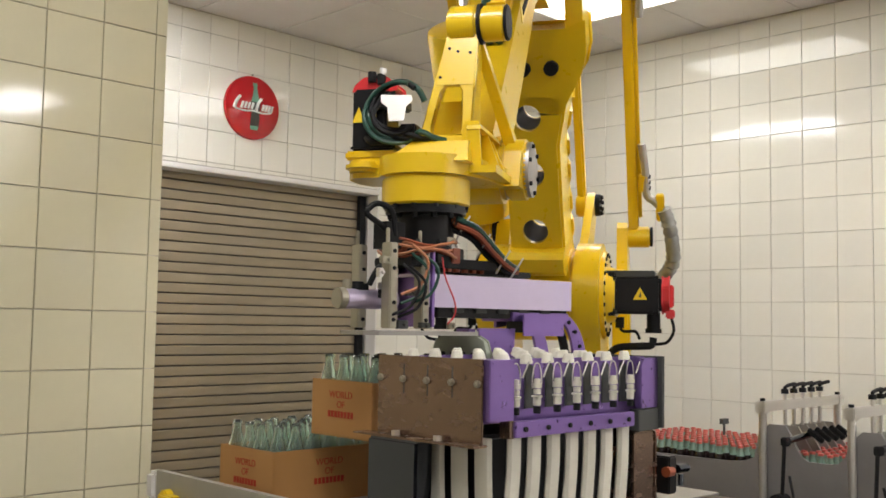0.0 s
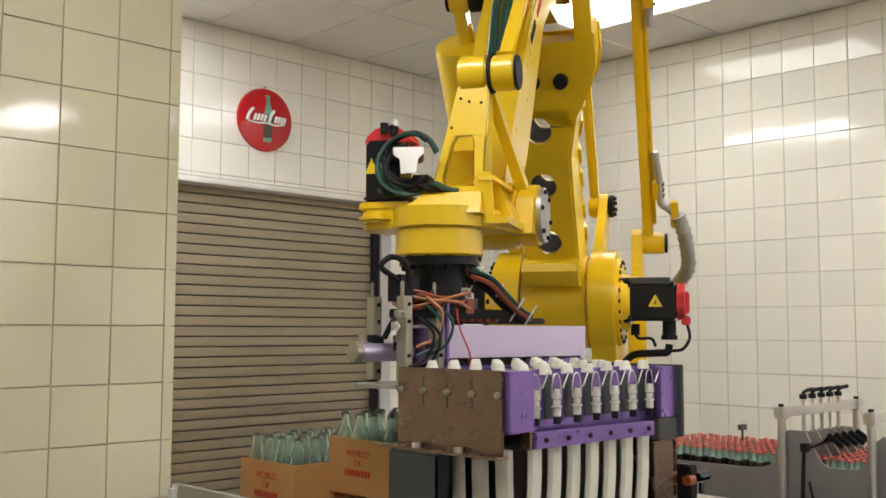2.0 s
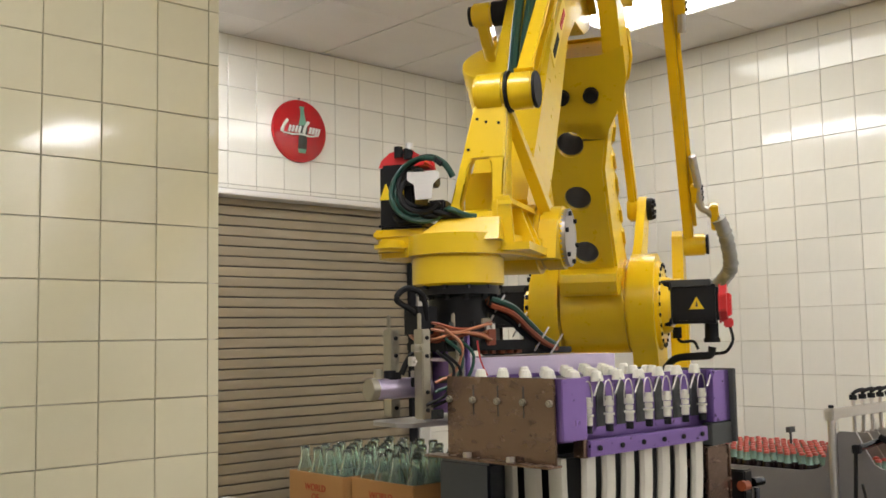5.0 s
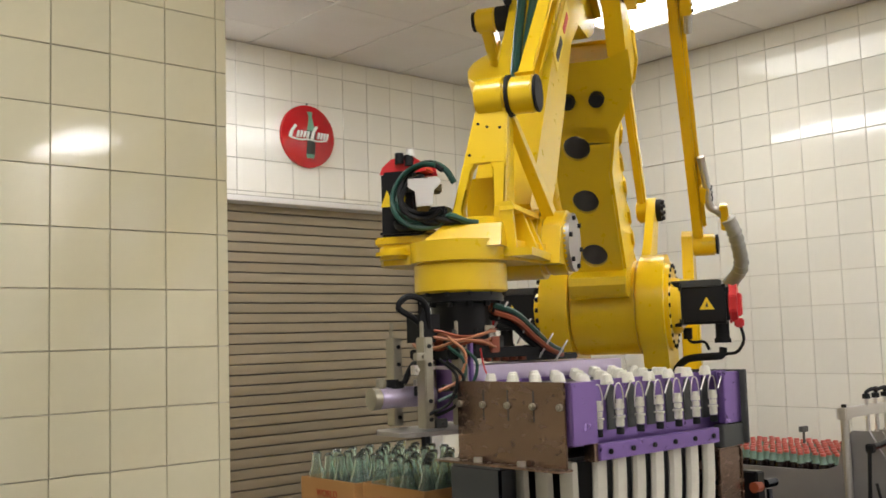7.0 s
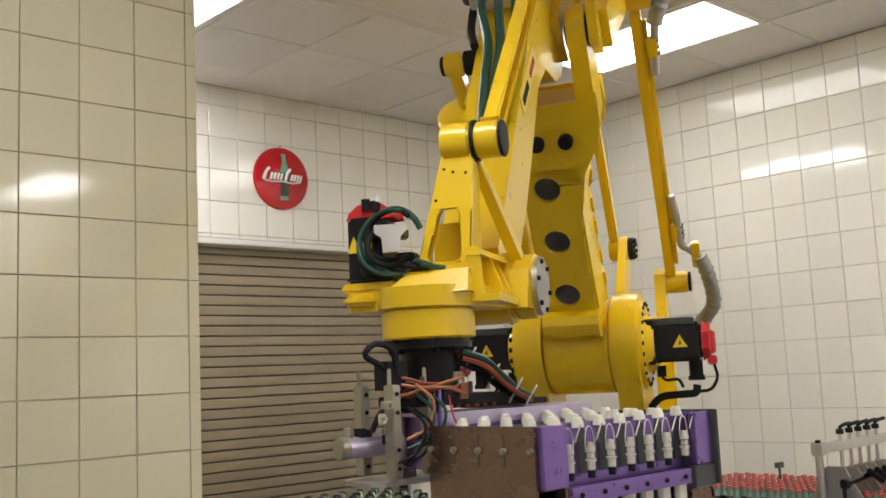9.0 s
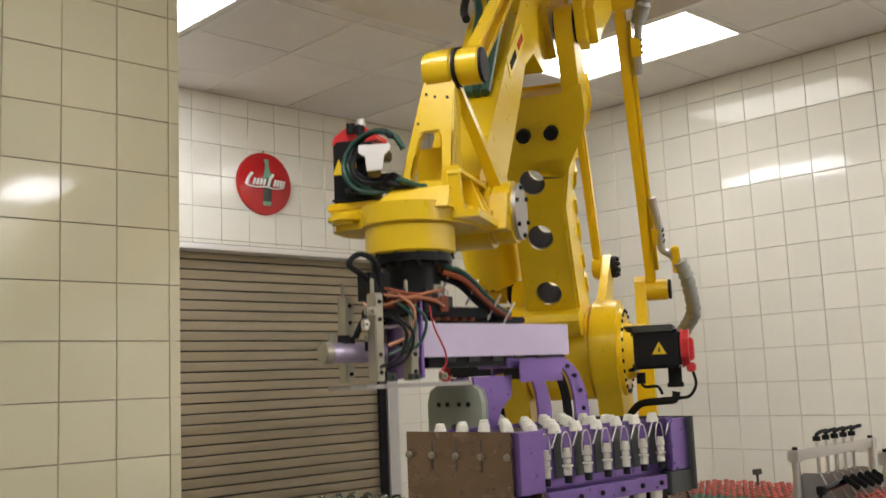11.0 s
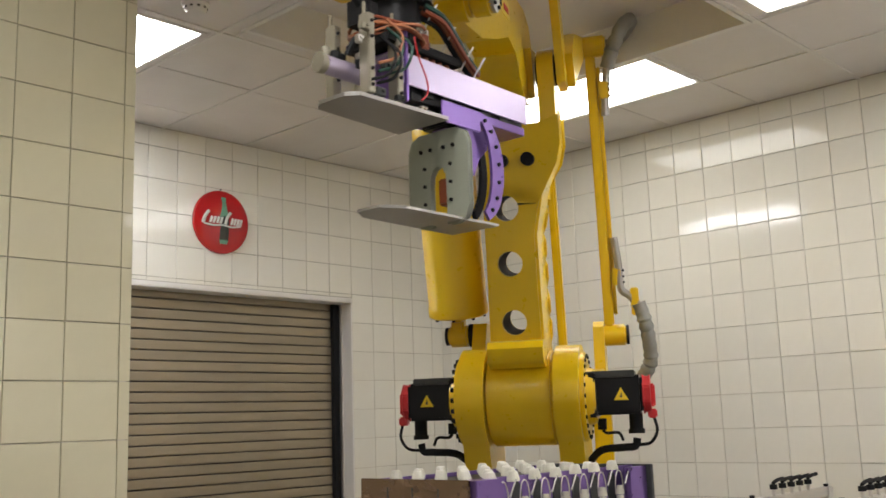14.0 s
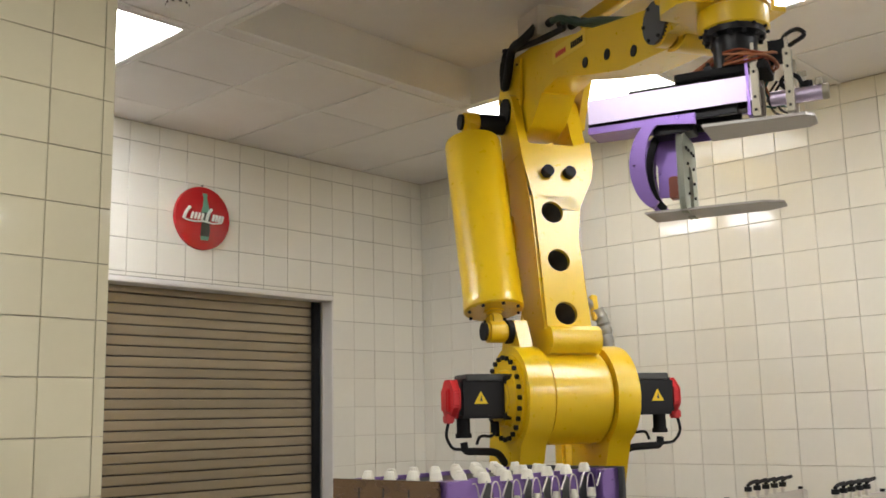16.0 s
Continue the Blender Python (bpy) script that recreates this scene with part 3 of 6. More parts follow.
def servo_motor(parent, side):
    """A black servo motor with a red encoder cap on the end of the shoulder axis."""
    y = 0.295 * side
    s = side
    x = 0.0
    m = part_box("servo_motor", BLACK, parent, (E2 + x, y + s * 0.105, Z2), (0.17, 0.27, 0.172), 0.014)
    bm = B()
    box(bm, (E2 + 0.005, y + s * 0.1, Z2 + 0.092), (0.165, 0.22, 0.03))
    part("motor_cover", bm, DARKGREY, m, "dark grey sheet cover", bevel=0.004)
    bm = B()
    box(bm, (E2, y + s * 0.02, Z2 + 0.002), (0.19, 0.04, 0.195))
    part("flange", bm, BLACK, m, bevel=0.006)
    bm = B()
    prism(bm, [(0.084 * math.cos(a), 0.086 * math.sin(a)) for a in [k * math.pi / 4 + math.pi / 8 for k in range(8)]], "y", 0, 0.034)
    bmesh.ops.transform(bm, matrix=pose(E2, y + s * 0.238 - (0.0 if s > 0 else 0.034), Z2), verts=bm.verts[:])
    part("encoder_cap", bm, RED, m, "red plastic encoder cap", bevel=0.006)
    bm = B()
    box(bm, (E2, y + s * 0.278, Z2 - 0.005), (0.08, 0.024, 0.1))
    box(bm, (E2 + 0.02, y + s * 0.275, Z2 - 0.085), (0.05, 0.04, 0.04))
    part("encoder_plug", bm, RED, m, bevel=0.006)
    bm = B()
    prism(bm, [(-0.03, -0.022), (0.03, -0.022), (0.0, 0.03)], "x", 0, 0.004)
    bmesh.ops.transform(bm, matrix=pose(E2 + 0.0855, y + s * 0.146, Z2), verts=bm.verts[:])
    part("warning_triangle", bm, WARN, m, "yellow warning triangle", bevel=0.001)
    bm = B()
    prism(bm, [(-0.006, -0.009), (0.006, -0.009), (0.002, 0.016)], "x", 0, 0.002)
    bmesh.ops.transform(bm, matrix=pose(E2 + 0.0898, y + s * 0.146, Z2 - 0.003), verts=bm.verts[:])
    part("warning_mark", bm, DARKGREY, m)
    bm = B()
    cyl(bm, (E2, y + s * 0.2, Z2 - 0.08), (E2, y + s * 0.2, Z2 - 0.17), 0.03, n=14)
    cyl(bm, (E2, y + s * 0.2, Z2 - 0.15), (E2, y + s * 0.2, Z2 - 0.17), 0.036, n=14)
    tube(bm, [(E2, y + s * 0.2, Z2 - 0.19), (E2 - 0.0, y + s * 0.19, Z2 - 0.225), (E2, y + s * 0.14, Z2 - 0.23), (E2 - 0.02, y + s * 0.04, Z2 - 0.24), (E2 - 0.06, y - s * 0.02, Z2 - 0.29)], 0.017, 10)
    tube(bm, [(E2 + 0.03, y + s * 0.28, Z2 - 0.1), (E2 + 0.03, y + s * 0.29, Z2 - 0.16), (E2 + 0.02, y + s * 0.26, Z2 - 0.21), (E2, y + s * 0.21, Z2 - 0.22)], 0.007, 8)
    cyl(bm, (E2, y + s * 0.05, Z2 - 0.1), (E2, y + s * 0.05, Z2 - 0.15), 0.02, n=12)
    tube(bm, [(E2, y + s * 0.05, Z2 - 0.15), (E2, y + s * 0.07, Z2 - 0.165), (E2, y + s * 0.12, Z2 - 0.165), (E2, y + s * 0.14, Z2 - 0.2)], 0.007, 8)
    part("motor_cable", bm, RUBBER, m, "black cables and plugs", smooth=True)


def rescale(ob, sx, sy, sz):
    for o in (ob, *ob.children_recursive):
        o.data.transform(Matrix.Diagonal((sx, sy, sz, 1)))


def part_box(name, mat, parent, c, s, bevel=0.006, label=""):
    bm = B()
    box(bm, c, s)
    return part(name, bm, mat, parent, label, bevel=bevel)


def ring_bolts(bm, centre, r, n, axis_y, size=0.011, depth=0.016):
    for k in range(n):
        a = 2 * math.pi * k / n
        c = (centre[0] + r * math.cos(a), centre[1], centre[2] + r * math.sin(a))
        cyl(bm, c, (c[0], c[1] + axis_y * depth, c[2]), size, n=6)


def build_robot():
    R = thing("palletising_robot", "large yellow four-axis palletising robot with black motors", "robot")
    # base and turret
    bm = B()
    lathe(bm, [(0.0, 0.0), (0.46, 0.0), (0.46, 0.04), (0.36, 0.06), (0.34, 0.5), (0.38, 0.54), (0.38, 0.62), (0.0, 0.62)], 40)
    part("pedestal", bm, YELLOW, R, "round yellow pedestal", smooth=True)
    bm = B()
    lathe(bm, [(0.0, 0.63), (0.42, 0.63), (0.42, 0.76), (0.3, 0.8), (0.0, 0.8)], 40)
    box(bm, (0.02, 0, 0.98), (0.5, 0.5, 0.4))
    part("turret", bm, YELLOW, R, bevel=0.02)
    for s, y0, y1 in ((1, 0.16, 0.27), (-1, -0.27, -0.15)):
        bm = B()
        # cheek: a disc on a leg
        pts = [(E2 + 0.235 * math.cos(a), Z2 + 0.235 * math.sin(a)) for a in [radians(d) for d in range(-60, 181, 12)]]
        pts += [(E2 - 0.28, Z2 - 0.35), (E2 - 0.3, 0.95), (E2 - 0.1, 0.85), (E2 + 0.02, 1.1)]
        prism(bm, pts, "y", y0, y1)
        c = part("shoulder_cheek", bm, YELLOW, R, bevel=0.022, smooth=True)
        bm = B()
        yo = y1 if s > 0 else y0
        cyl(bm, (E2, yo - s * 0.01, Z2), (E2, yo + s * 0.02, Z2), 0.2, n=40)
        part("gear_ring", bm, YELLOW, c, bevel=0.006, smooth=True)
        bm = B()
        ring_bolts(bm, (E2, yo + s * 0.02, Z2), 0.183, 24, s, 0.0085 if s > 0 else 0.011, 0.007 if s > 0 else 0.016)
        tagged(part("bolt_ring", bm, RUBBER, c, "dark bolt heads"), kind="stuff")
        bm = B()
        cyl(bm, (E2, yo + s * 0.0, Z2), (E2, yo + s * 0.06, Z2), 0.135, 0.12, n=32)
        part("motor_seat", bm, YELLOW, c, bevel=0.008, smooth=True)
        servo_motor(R, s)
    # lug that holds the balancer's foot, on the right cheek
    fx, fz = E2 - 0.053, Z2 + 0.306
    bm = B()
    prism(bm, [(E2 - 0.2, Z2 + 0.1), (E2 + 0.06, Z2 + 0.2), (fx + 0.065, fz), (fx + 0.04, fz + 0.05), (fx - 0.04, fz + 0.05), (fx - 0.1, fz - 0.02)], "y", -0.23, -0.165)
    part("balancer_lug", bm, YELLOW, R, bevel=0.014, smooth=True)
    bm = B()
    cyl(bm, (fx, -0.37, fz), (fx, -0.355, fz), 0.042, n=24)
    cyl(bm, (fx, -0.255, fz), (fx, -0.23, fz), 0.055, n=24)
    part("lug_pin", bm, RUBBER, R, "dark pivot pin", smooth=True)
    # rear bracket on the left that carries the levelling rod
    bm = B()
    prism(bm, [(E2 - 0.72, Z2 + 0.06), (E2 - 0.1, Z2 + 0.02), (E2 - 0.1, Z2 + 0.1), (E2 - 0.42, Z2 + 0.14), (E2 - 0.72, Z2 + 0.14)], "y", 0.2, 0.33)
    prism(bm, [(E2 - 0.69, Z2 + 0.1), (E2 - 0.53, Z2 + 0.1), (E2 - 0.545, Z2 + 0.36), (E2 - 0.575, Z2 + 0.39), (E2 - 0.64, Z2 + 0.39), (E2 - 0.67, Z2 + 0.36)], "y", 0.28, 0.335)
    part("rear_bracket", bm, YELLOW, R, bevel=0.014, smooth=True)
    bm = B()
    box(bm, (E2 - 0.62, 0.3, (Z2 + 0.1 + 0.6) / 2), (0.1, 0.09, Z2 + 0.1 - 0.6))
    part("rear_post", bm, YELLOW, R, "yellow post behind the motor", bevel=0.012)
    # moving parts, built at their pivots
    low = lower_arm(R)
    fore = forearm(R)
    car = wrist_carrier(R)
    grip, clamp, pads = gripper(R)
    rescale(grip, 0.86, 0.8, 0.87)
    bal, head = balancer(R)
    rods = links(R)
    return R, low, fore, car, grip, bal, head, rods, clamp, pads


def arm_section(bm, z0, z1, edges, hole, x0, x1, n=32):
    """A slab between z0 and z1 whose sides follow edges(z), with a round hole (y, z, r)."""
    yc, zc, r = hole
    quad = [(edges(z0)[0], z0), (edges(z0)[1], z0), (edges(z1)[1], z1), (edges(z1)[0], z1)]
    outer, inner = [], []
    for k in range(n):
        a = 2 * math.pi * k / n
        d = (math.cos(a), math.sin(a))
        best = 1e9
        for i in range(4):
            p, q = quad[i], quad[(i + 1) % 4]
            ex, ez = q[0] - p[0], q[1] - p[1]
            den = d[0] * ez - d[1] * ex
            if abs(den) > 1e-9:
                s = ((p[0] - yc) * ez - (p[1] - zc) * ex) / den
                if s > 0 and min(p[0], q[0]) - 1e-6 <= yc + d[0] * s <= max(p[0], q[0]) + 1e-6 and min(p[1], q[1]) - 1e-6 <= zc + d[1] * s <= max(p[1], q[1]) + 1e-6:
                    best = min(best, s)
        outer.append((yc + d[0] * best, zc + d[1] * best))
        inner.append((yc + d[0] * r, zc + d[1] * r))
    for c in quad:
        k = min(range(n), key=lambda i: (outer[i][0] - c[0]) ** 2 + (outer[i][1] - c[1]) ** 2)
        outer[k] = c
    L = [([bm.verts.new((x, *p)) for p in outer], [bm.verts.new((x, *p)) for p in inner]) for x in (x0, x1)]
    for k in range(n):
        j = (k + 1) % n
        for o, i in L:
            bm.faces.new((o[k], o[j], i[j], i[k]))
        bm.faces.new((L[0][1][k], L[0][1][j], L[1][1][j], L[1][1][k]))
        bm.faces.new((L[0][0][k], L[0][0][j], L[1][0][j], L[1][0][k]))


def lower_arm(R):
    """The main arm from the shoulder: straight on its right side, flared to the left under the elbow."""
    bm = B()
    X0, X1 = -0.1, 0.139
    cyl(bm, (0, -0.145, 0), (0, 0.155, 0), 0.212, n=44)
    low = part("lower_arm", bm, YELLOW, R, bevel=0.012, smooth=True)
    def edges(z):
        lo = float(np.interp(z, [0.1, 0.36, 0.87, 1.25], [-0.118, -0.112, -0.1, -0.105]))
        hi = float(np.interp(z, [0.1, 0.36, 0.72, 0.88, 0.96, 1.06, 1.14], [0.13, 0.128, 0.128, 0.14, 0.175, 0.23, 0.25]))
        return lo, hi
    holes = (0.3634, 0.6252, 0.8719)
    cuts = (0.24, 0.494, 0.749, 0.96)
    bm = B()
    for a, b, z in zip(cuts, cuts[1:], holes):
        arm_section(bm, a, b, edges, (0.002, z, 0.056), X0, X1)
    lo, hi = edges(0.96)
    prism(bm, [(lo, 0.96), (hi, 0.96), (0.23, 1.06), (0.25, 1.14), (0.25, 1.25), (0.17, 1.225), (-0.065, 1.225), (-0.11, 1.25), (-0.105, 1.14)], "x", X0, X1)
    prism(bm, [(edges(0.1)[0], 0.1), (edges(0.1)[1], 0.1), (edges(0.24)[1], 0.24), (edges(0.24)[0], 0.24)], "x", X0, X1)
    bmesh.ops.remove_doubles(bm, verts=bm.verts[:], dist=0.0005)
    inner = [f for f in bm.faces if abs(f.normal.z) > 0.99 and any(abs(f.calc_center_median().z - z) < 0.001 for z in cuts) and abs(f.calc_center_median().x - 0.02) < 0.09]
    bmesh.ops.delete(bm, geom=inner, context="FACES_ONLY")
    rim = lambda v: any(math.hypot(v.co.y - 0.002, v.co.z - z) < 0.06 for z in holes)
    far = [e for e in bm.edges if len(e.link_faces) == 2 and e.calc_face_angle(0) > 0.6 and not rim(e.verts[0]) and not rim(e.verts[1])]
    bmesh.ops.bevel(bm, geom=far, offset=0.012, segments=2, affect="EDGES", clamp_overlap=True)
    part("arm_beam", bm, YELLOW, low, smooth=True)
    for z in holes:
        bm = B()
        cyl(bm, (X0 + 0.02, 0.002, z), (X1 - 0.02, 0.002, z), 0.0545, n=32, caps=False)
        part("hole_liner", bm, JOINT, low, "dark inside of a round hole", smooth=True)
    for s, y0, y1 in ((-1, -0.11, -0.066), (1, 0.178, 0.25)):
        bm = B()
        pts = [(X1 - 0.01, 1.2), (X1 - 0.03, 1.3)] + [(0.092 * math.cos(a), L1 + 0.092 * math.sin(a)) for a in [radians(d) for d in range(0, 181, 15)]] + [(X0, 1.3), (X0, 1.2)]
        prism(bm, pts, "y", y0, y1)
        part("elbow_ear", bm, YELLOW, low, bevel=0.012, smooth=True)
        bm = B()
        cyl(bm, (0, y0 - 0.012 if s < 0 else y0 - 0.01, L1), (0, y0 if s < 0 else y1 + 0.01, L1), 0.07, n=28)
        part("elbow_pin", bm, RUBBER, low, "black elbow pin", smooth=True)
        bm = B()
        cyl(bm, (X1 - 0.01, 0.0585 + s * 0.058, 1.0816), (X1 + 0.035, 0.0585 + s * 0.058, 1.0816), 0.03, n=18)
        part("bump_stop", bm, RUBBER, low, "black rubber stop", bevel=0.004, smooth=True)
    bm = B()
    prism(bm, [(0.0, 0.165), (0.17, 0.165), (0.205, 0.19), (0.215, 0.215), (0.215, 0.26), (0.19, 0.285), (0.0, 0.285)], "y", -0.118, 0.13)
    part("stop_block", bm, YELLOW, low, bevel=0.014, smooth=True)
    return low


def forearm(R):
    bm = B()
    # side outline: x along the arm from the elbow, z up
    top = [(-0.22, 0.1), (-0.16, 0.24), (-0.02, 0.29), (0.2, 0.29), (1.0, 0.16), (L2 - 0.06, 0.1)]
    bottom = [(L2 - 0.03, -0.085), (1.1, -0.07), (0.75, 0.0), (0.5, 0.06), (0.32, 0.03), (0.2, -0.1), (0.08, -0.15), (-0.06, -0.14), (-0.18, -0.06)]
    prism(bm, top + bottom, "y", -0.11, 0.07)
    fore = part("forearm", bm, YELLOW, R, bevel=0.03, smooth=True)
    bm = B()
    cyl(bm, (L2, -0.112, 0), (L2, 0.112, 0), 0.1, n=36)
    part("wrist_boss", bm, YELLOW, fore, bevel=0.012, smooth=True)
    for s in (-1, 1):
        bm = B()
        cyl(bm, (L2, s * 0.172, 0), (L2, s * 0.186, 0), 0.082, n=36)
        part("wrist_cover", bm, DARKGREY if s < 0 else STEEL_DULL, fore, "round grey cover plate", smooth=True)
        bm = B()
        ring_bolts(bm, (L2, s * 0.186, 0), 0.069, 6, s, 0.007, 0.008)
        part("cover_bolts", bm, RUBBER, fore)
    # side plate of the rear knuckle
    bm = B()
    prism(bm, [(-0.2, 0.1), (-0.14, 0.22), (-0.02, 0.265), (0.1, 0.26), (0.1, 0.02), (-0.1, -0.02)], "y", -0.128, -0.116)
    part("knuckle_plate", bm, YELLOW, fore, bevel=0.004)
    bm = B()
    for x, z in ((-0.16, 0.1), (-0.1, 0.21), (0.07, 0.235), (0.07, 0.05), (-0.06, 0.02)):
        cyl(bm, (x, -0.128, z), (x, -0.136, z), 0.007, n=6)
    for x, z in ((0.78, 0.05), (0.98, 0.03), (1.2, -0.02)):
        cyl(bm, (x, -0.111, z), (x, -0.1145, z), 0.024, n=18)
    part("knuckle_bolts", bm, RUBBER, fore)
    # model mark as plain bars on a pale strip
    for s in (-1, 1):
        bm = B()
        sy = 0.072 if s > 0 else -0.112
        box(bm, (0.62, sy, 0.17), (0.34, 0.003, 0.075))
        part("mark_strip", bm, YELLOW_PALE, fore)
        bm = B()
        for k in range(5):
            box(bm, (0.495 + 0.022 * k, sy + s * 0.003, 0.165), (0.014, 0.003, 0.024))
        part("mark_bars_red", bm, RED, fore)
        bm = B()
        for k in range(6):
            box(bm, (0.655 + 0.02 * k, sy + s * 0.003, 0.165), (0.013, 0.003, 0.028))
        part("mark_bars_black", bm, RUBBER, fore)
    # steel junction box on top of the knuckle
    bm = B()
    box(bm, (0.22, -0.02, 0.385), (0.24, 0.24, 0.15))
    box(bm, (0.22, -0.02, 0.3), (0.16, 0.16, 0.04))
    jb = part("junction_box", bm, STEEL, fore, "grey steel junction box", bevel=0.004)
    bm = B()
    for k in (-0.06, 0.0, 0.06):
        cyl(bm, (0.34, k - 0.02, 0.37), (0.38, k - 0.02, 0.37), 0.02, n=12)
    part("cable_glands", bm, RUBBER, jb)
    bm = B()
    tube(bm, [(0.3, -0.13, 0.36), (0.24, -0.17, 0.31), (0.1, -0.17, 0.3), (0.02, -0.16, 0.2), (-0.04, -0.155, 0.14), (-0.06, -0.15, 0.26), (-0.05, -0.13, 0.34)], 0.022, 10)
    tube(bm, [(0.55, -0.1, 0.28), (0.4, -0.14, 0.27), (0.2, -0.15, 0.29), (0.0, -0.13, 0.33), (-0.12, -0.12, 0.36)], 0.015, 8)
    part("arm_cable", bm, RUBBER, fore, "thick black cable loops", smooth=True)
    for k in (-0.06, 0.0, 0.06):
        bm = B()
        tube(bm, [(0.38, k - 0.02, 0.37), (0.46, k - 0.01, 0.36), (0.58, k * 0.7, 0.3), (0.75, k * 0.6, 0.26), (1.0, k * 0.5, 0.18)], 0.016, 8)
        part("dress_cable", bm, GREEN_W, fore, "dark green cable", smooth=True)
    # tail behind the elbow that takes the drive rod
    ta = radians(CA)
    bm = B()
    prism(bm, [(0.06, 0.1), (CR * math.cos(ta), CR * math.sin(ta) + 0.055), (CR * math.cos(ta) - 0.055, CR * math.sin(ta)), (CR * math.cos(ta), CR * math.sin(ta) - 0.055), (0.02, -0.12)], "y", 0.05, 0.1)
    part("tail_lever", bm, YELLOW, fore, bevel=0.01)
    return fore


def taper(bm, za, zb, a, b):
    """A block between two level rectangles (x0, x1, y0, y1), a below and b above."""
    v = [bm.verts.new((x, y, z)) for z, (x0, x1, y0, y1) in ((za, a), (zb, b)) for x, y in ((x0, y0), (x1, y0), (x1, y1), (x0, y1))]
    for f in ((3, 2, 1, 0), (4, 5, 6, 7), (0, 1, 5, 4), (1, 2, 6, 5), (2, 3, 7, 6), (3, 0, 4, 7)):
        bm.faces.new([v[k] for k in f])


def wrist_carrier(R):
    """The level wrist casting: drum, deck, window tower and side web. The origin is on the wrist pivot."""
    x = WA
    bm = B()
    lathe(bm, [(0.0, -0.144), (0.112, -0.144), (0.12, -0.138), (0.12, -0.072), (0.112, -0.066), (0.112, -0.05), (0.0, -0.05)], 44, (x, 0, 0))
    car = part("wrist_carrier", bm, YELLOW, R, smooth=True)
    bm = B()
    rim = [(x + 0.128 * math.cos(radians(d)), 0.128 * math.sin(radians(d))) for d in range(-70, 76, 12)]
    pts = rim + [(x - 0.02, 0.15), (x - 0.12, 0.17), (0.06, 0.2), (-0.03, 0.2), (-0.03, -0.1), (x - 0.14, -0.12), (x - 0.14, -0.2), (x - 0.09, -0.225), (x + 0.0, -0.222), (x + 0.035, -0.2), (x + 0.04, -0.16)]
    prism(bm, pts, "z", -0.064, -0.012)
    part("carrier_deck", bm, YELLOW, car, "cast deck under the motor", bevel=0.016, smooth=True)
    bm = B()
    taper(bm, -0.03, 0.03, (x - 0.14, x + 0.085, -0.1, 0.135), (x - 0.13, x + 0.045, -0.03, 0.128))
    part("tower_foot", bm, YELLOW, car, bevel=0.014, smooth=True)
    bm = B()
    box(bm, (x - 0.05, -0.15, 0.0), (0.17, 0.15, 0.025))
    part("motor_base", bm, YELLOW, car, bevel=0.006)
    bm = B()
    cyl(bm, (x + 0.03, -0.17, -0.05), (x + 0.03, -0.17, -0.02), 0.05, n=24)
    part("deck_lug", bm, YELLOW, car, bevel=0.01, smooth=True)
    # the tower: a tapering front plate with a window, set on edge below the top pivot
    def lean(z):
        return float(np.interp(z, [0.0, CZ], [x + 0.035, CX + 0.02]))
    def leg(bm, za, zb, a0, a1, b0, b1, t=0.03):
        taper(bm, za, zb, (lean(za) - t, lean(za), a0, a1), (lean(zb) - t, lean(zb), b0, b1))
    bm = B()
    leg(bm, 0.015, 0.05, -0.028, 0.128, -0.016, 0.128)
    leg(bm, 0.05, 0.075, -0.016, 0.02, -0.01, 0.016)
    leg(bm, 0.05, 0.075, 0.096, 0.128, 0.1, 0.128)
    leg(bm, 0.075, 0.175, -0.01, 0.016, 0.008, 0.034)
    leg(bm, 0.075, 0.175, 0.1, 0.128, 0.094, 0.128)
    leg(bm, 0.175, 0.195, 0.008, 0.034, 0.012, 0.045)
    leg(bm, 0.175, 0.195, 0.094, 0.128, 0.084, 0.128)
    leg(bm, 0.195, CZ - 0.02, 0.012, 0.128, 0.042, 0.128)
    bmesh.ops.remove_doubles(bm, verts=bm.verts[:], dist=0.0006)
    part("tower_plate", bm, YELLOW, car, "tapering front plate with a rounded window", bevel=0.003, smooth=True)
    bm = B()
    prism(bm, [(lean(0) - 0.03, -0.01), (lean(0) - 0.12, -0.01), (lean(0.2) - 0.075, 0.2), (lean(CZ) - 0.06, CZ), (lean(CZ) - 0.03, CZ), (lean(0.2) - 0.03, 0.2)], "y", 0.108, 0.128)
    part("tower_side", bm, YELLOW, car, bevel=0.004)
    bm = B()
    prism(bm, [(lean(0.03) - 0.13, -0.01), (lean(0.17) - 0.1, 0.17), (lean(0.17) - 0.13, 0.175), (lean(0.03) - 0.2, 0.01)], "y", -0.01, 0.1)
    part("inner_casting", bm, YELLOW, car, "yellow casting seen through the window", bevel=0.02)
    # diagonal strut to the wrist cheek, and the ribbed web below it
    bm = B()
    za, zb = 0.06, CZ - 0.02
    taper(bm, za, zb, (-0.015, 0.05, 0.165, 0.2), (CX - 0.03, CX + 0.015, 0.1, 0.126))
    part("diagonal_strut", bm, YELLOW, car, bevel=0.006)
    bm = B()
    prism(bm, [(x + 0.03, -0.055), (x + 0.03, -0.035), (0.0, -0.04), (0.0, -0.06)], "y", 0.1, 0.2)
    part("lower_ledge", bm, YELLOW, car, bevel=0.006)
    bm = B()
    prism(bm, [(x + 0.025, -0.05), (x + 0.03, 0.075), (x - 0.05, 0.09), (0.04, 0.05), (0.0, -0.05)], "y", 0.105, 0.118)
    part("web_plate", bm, YELLOW, car, bevel=0.003)
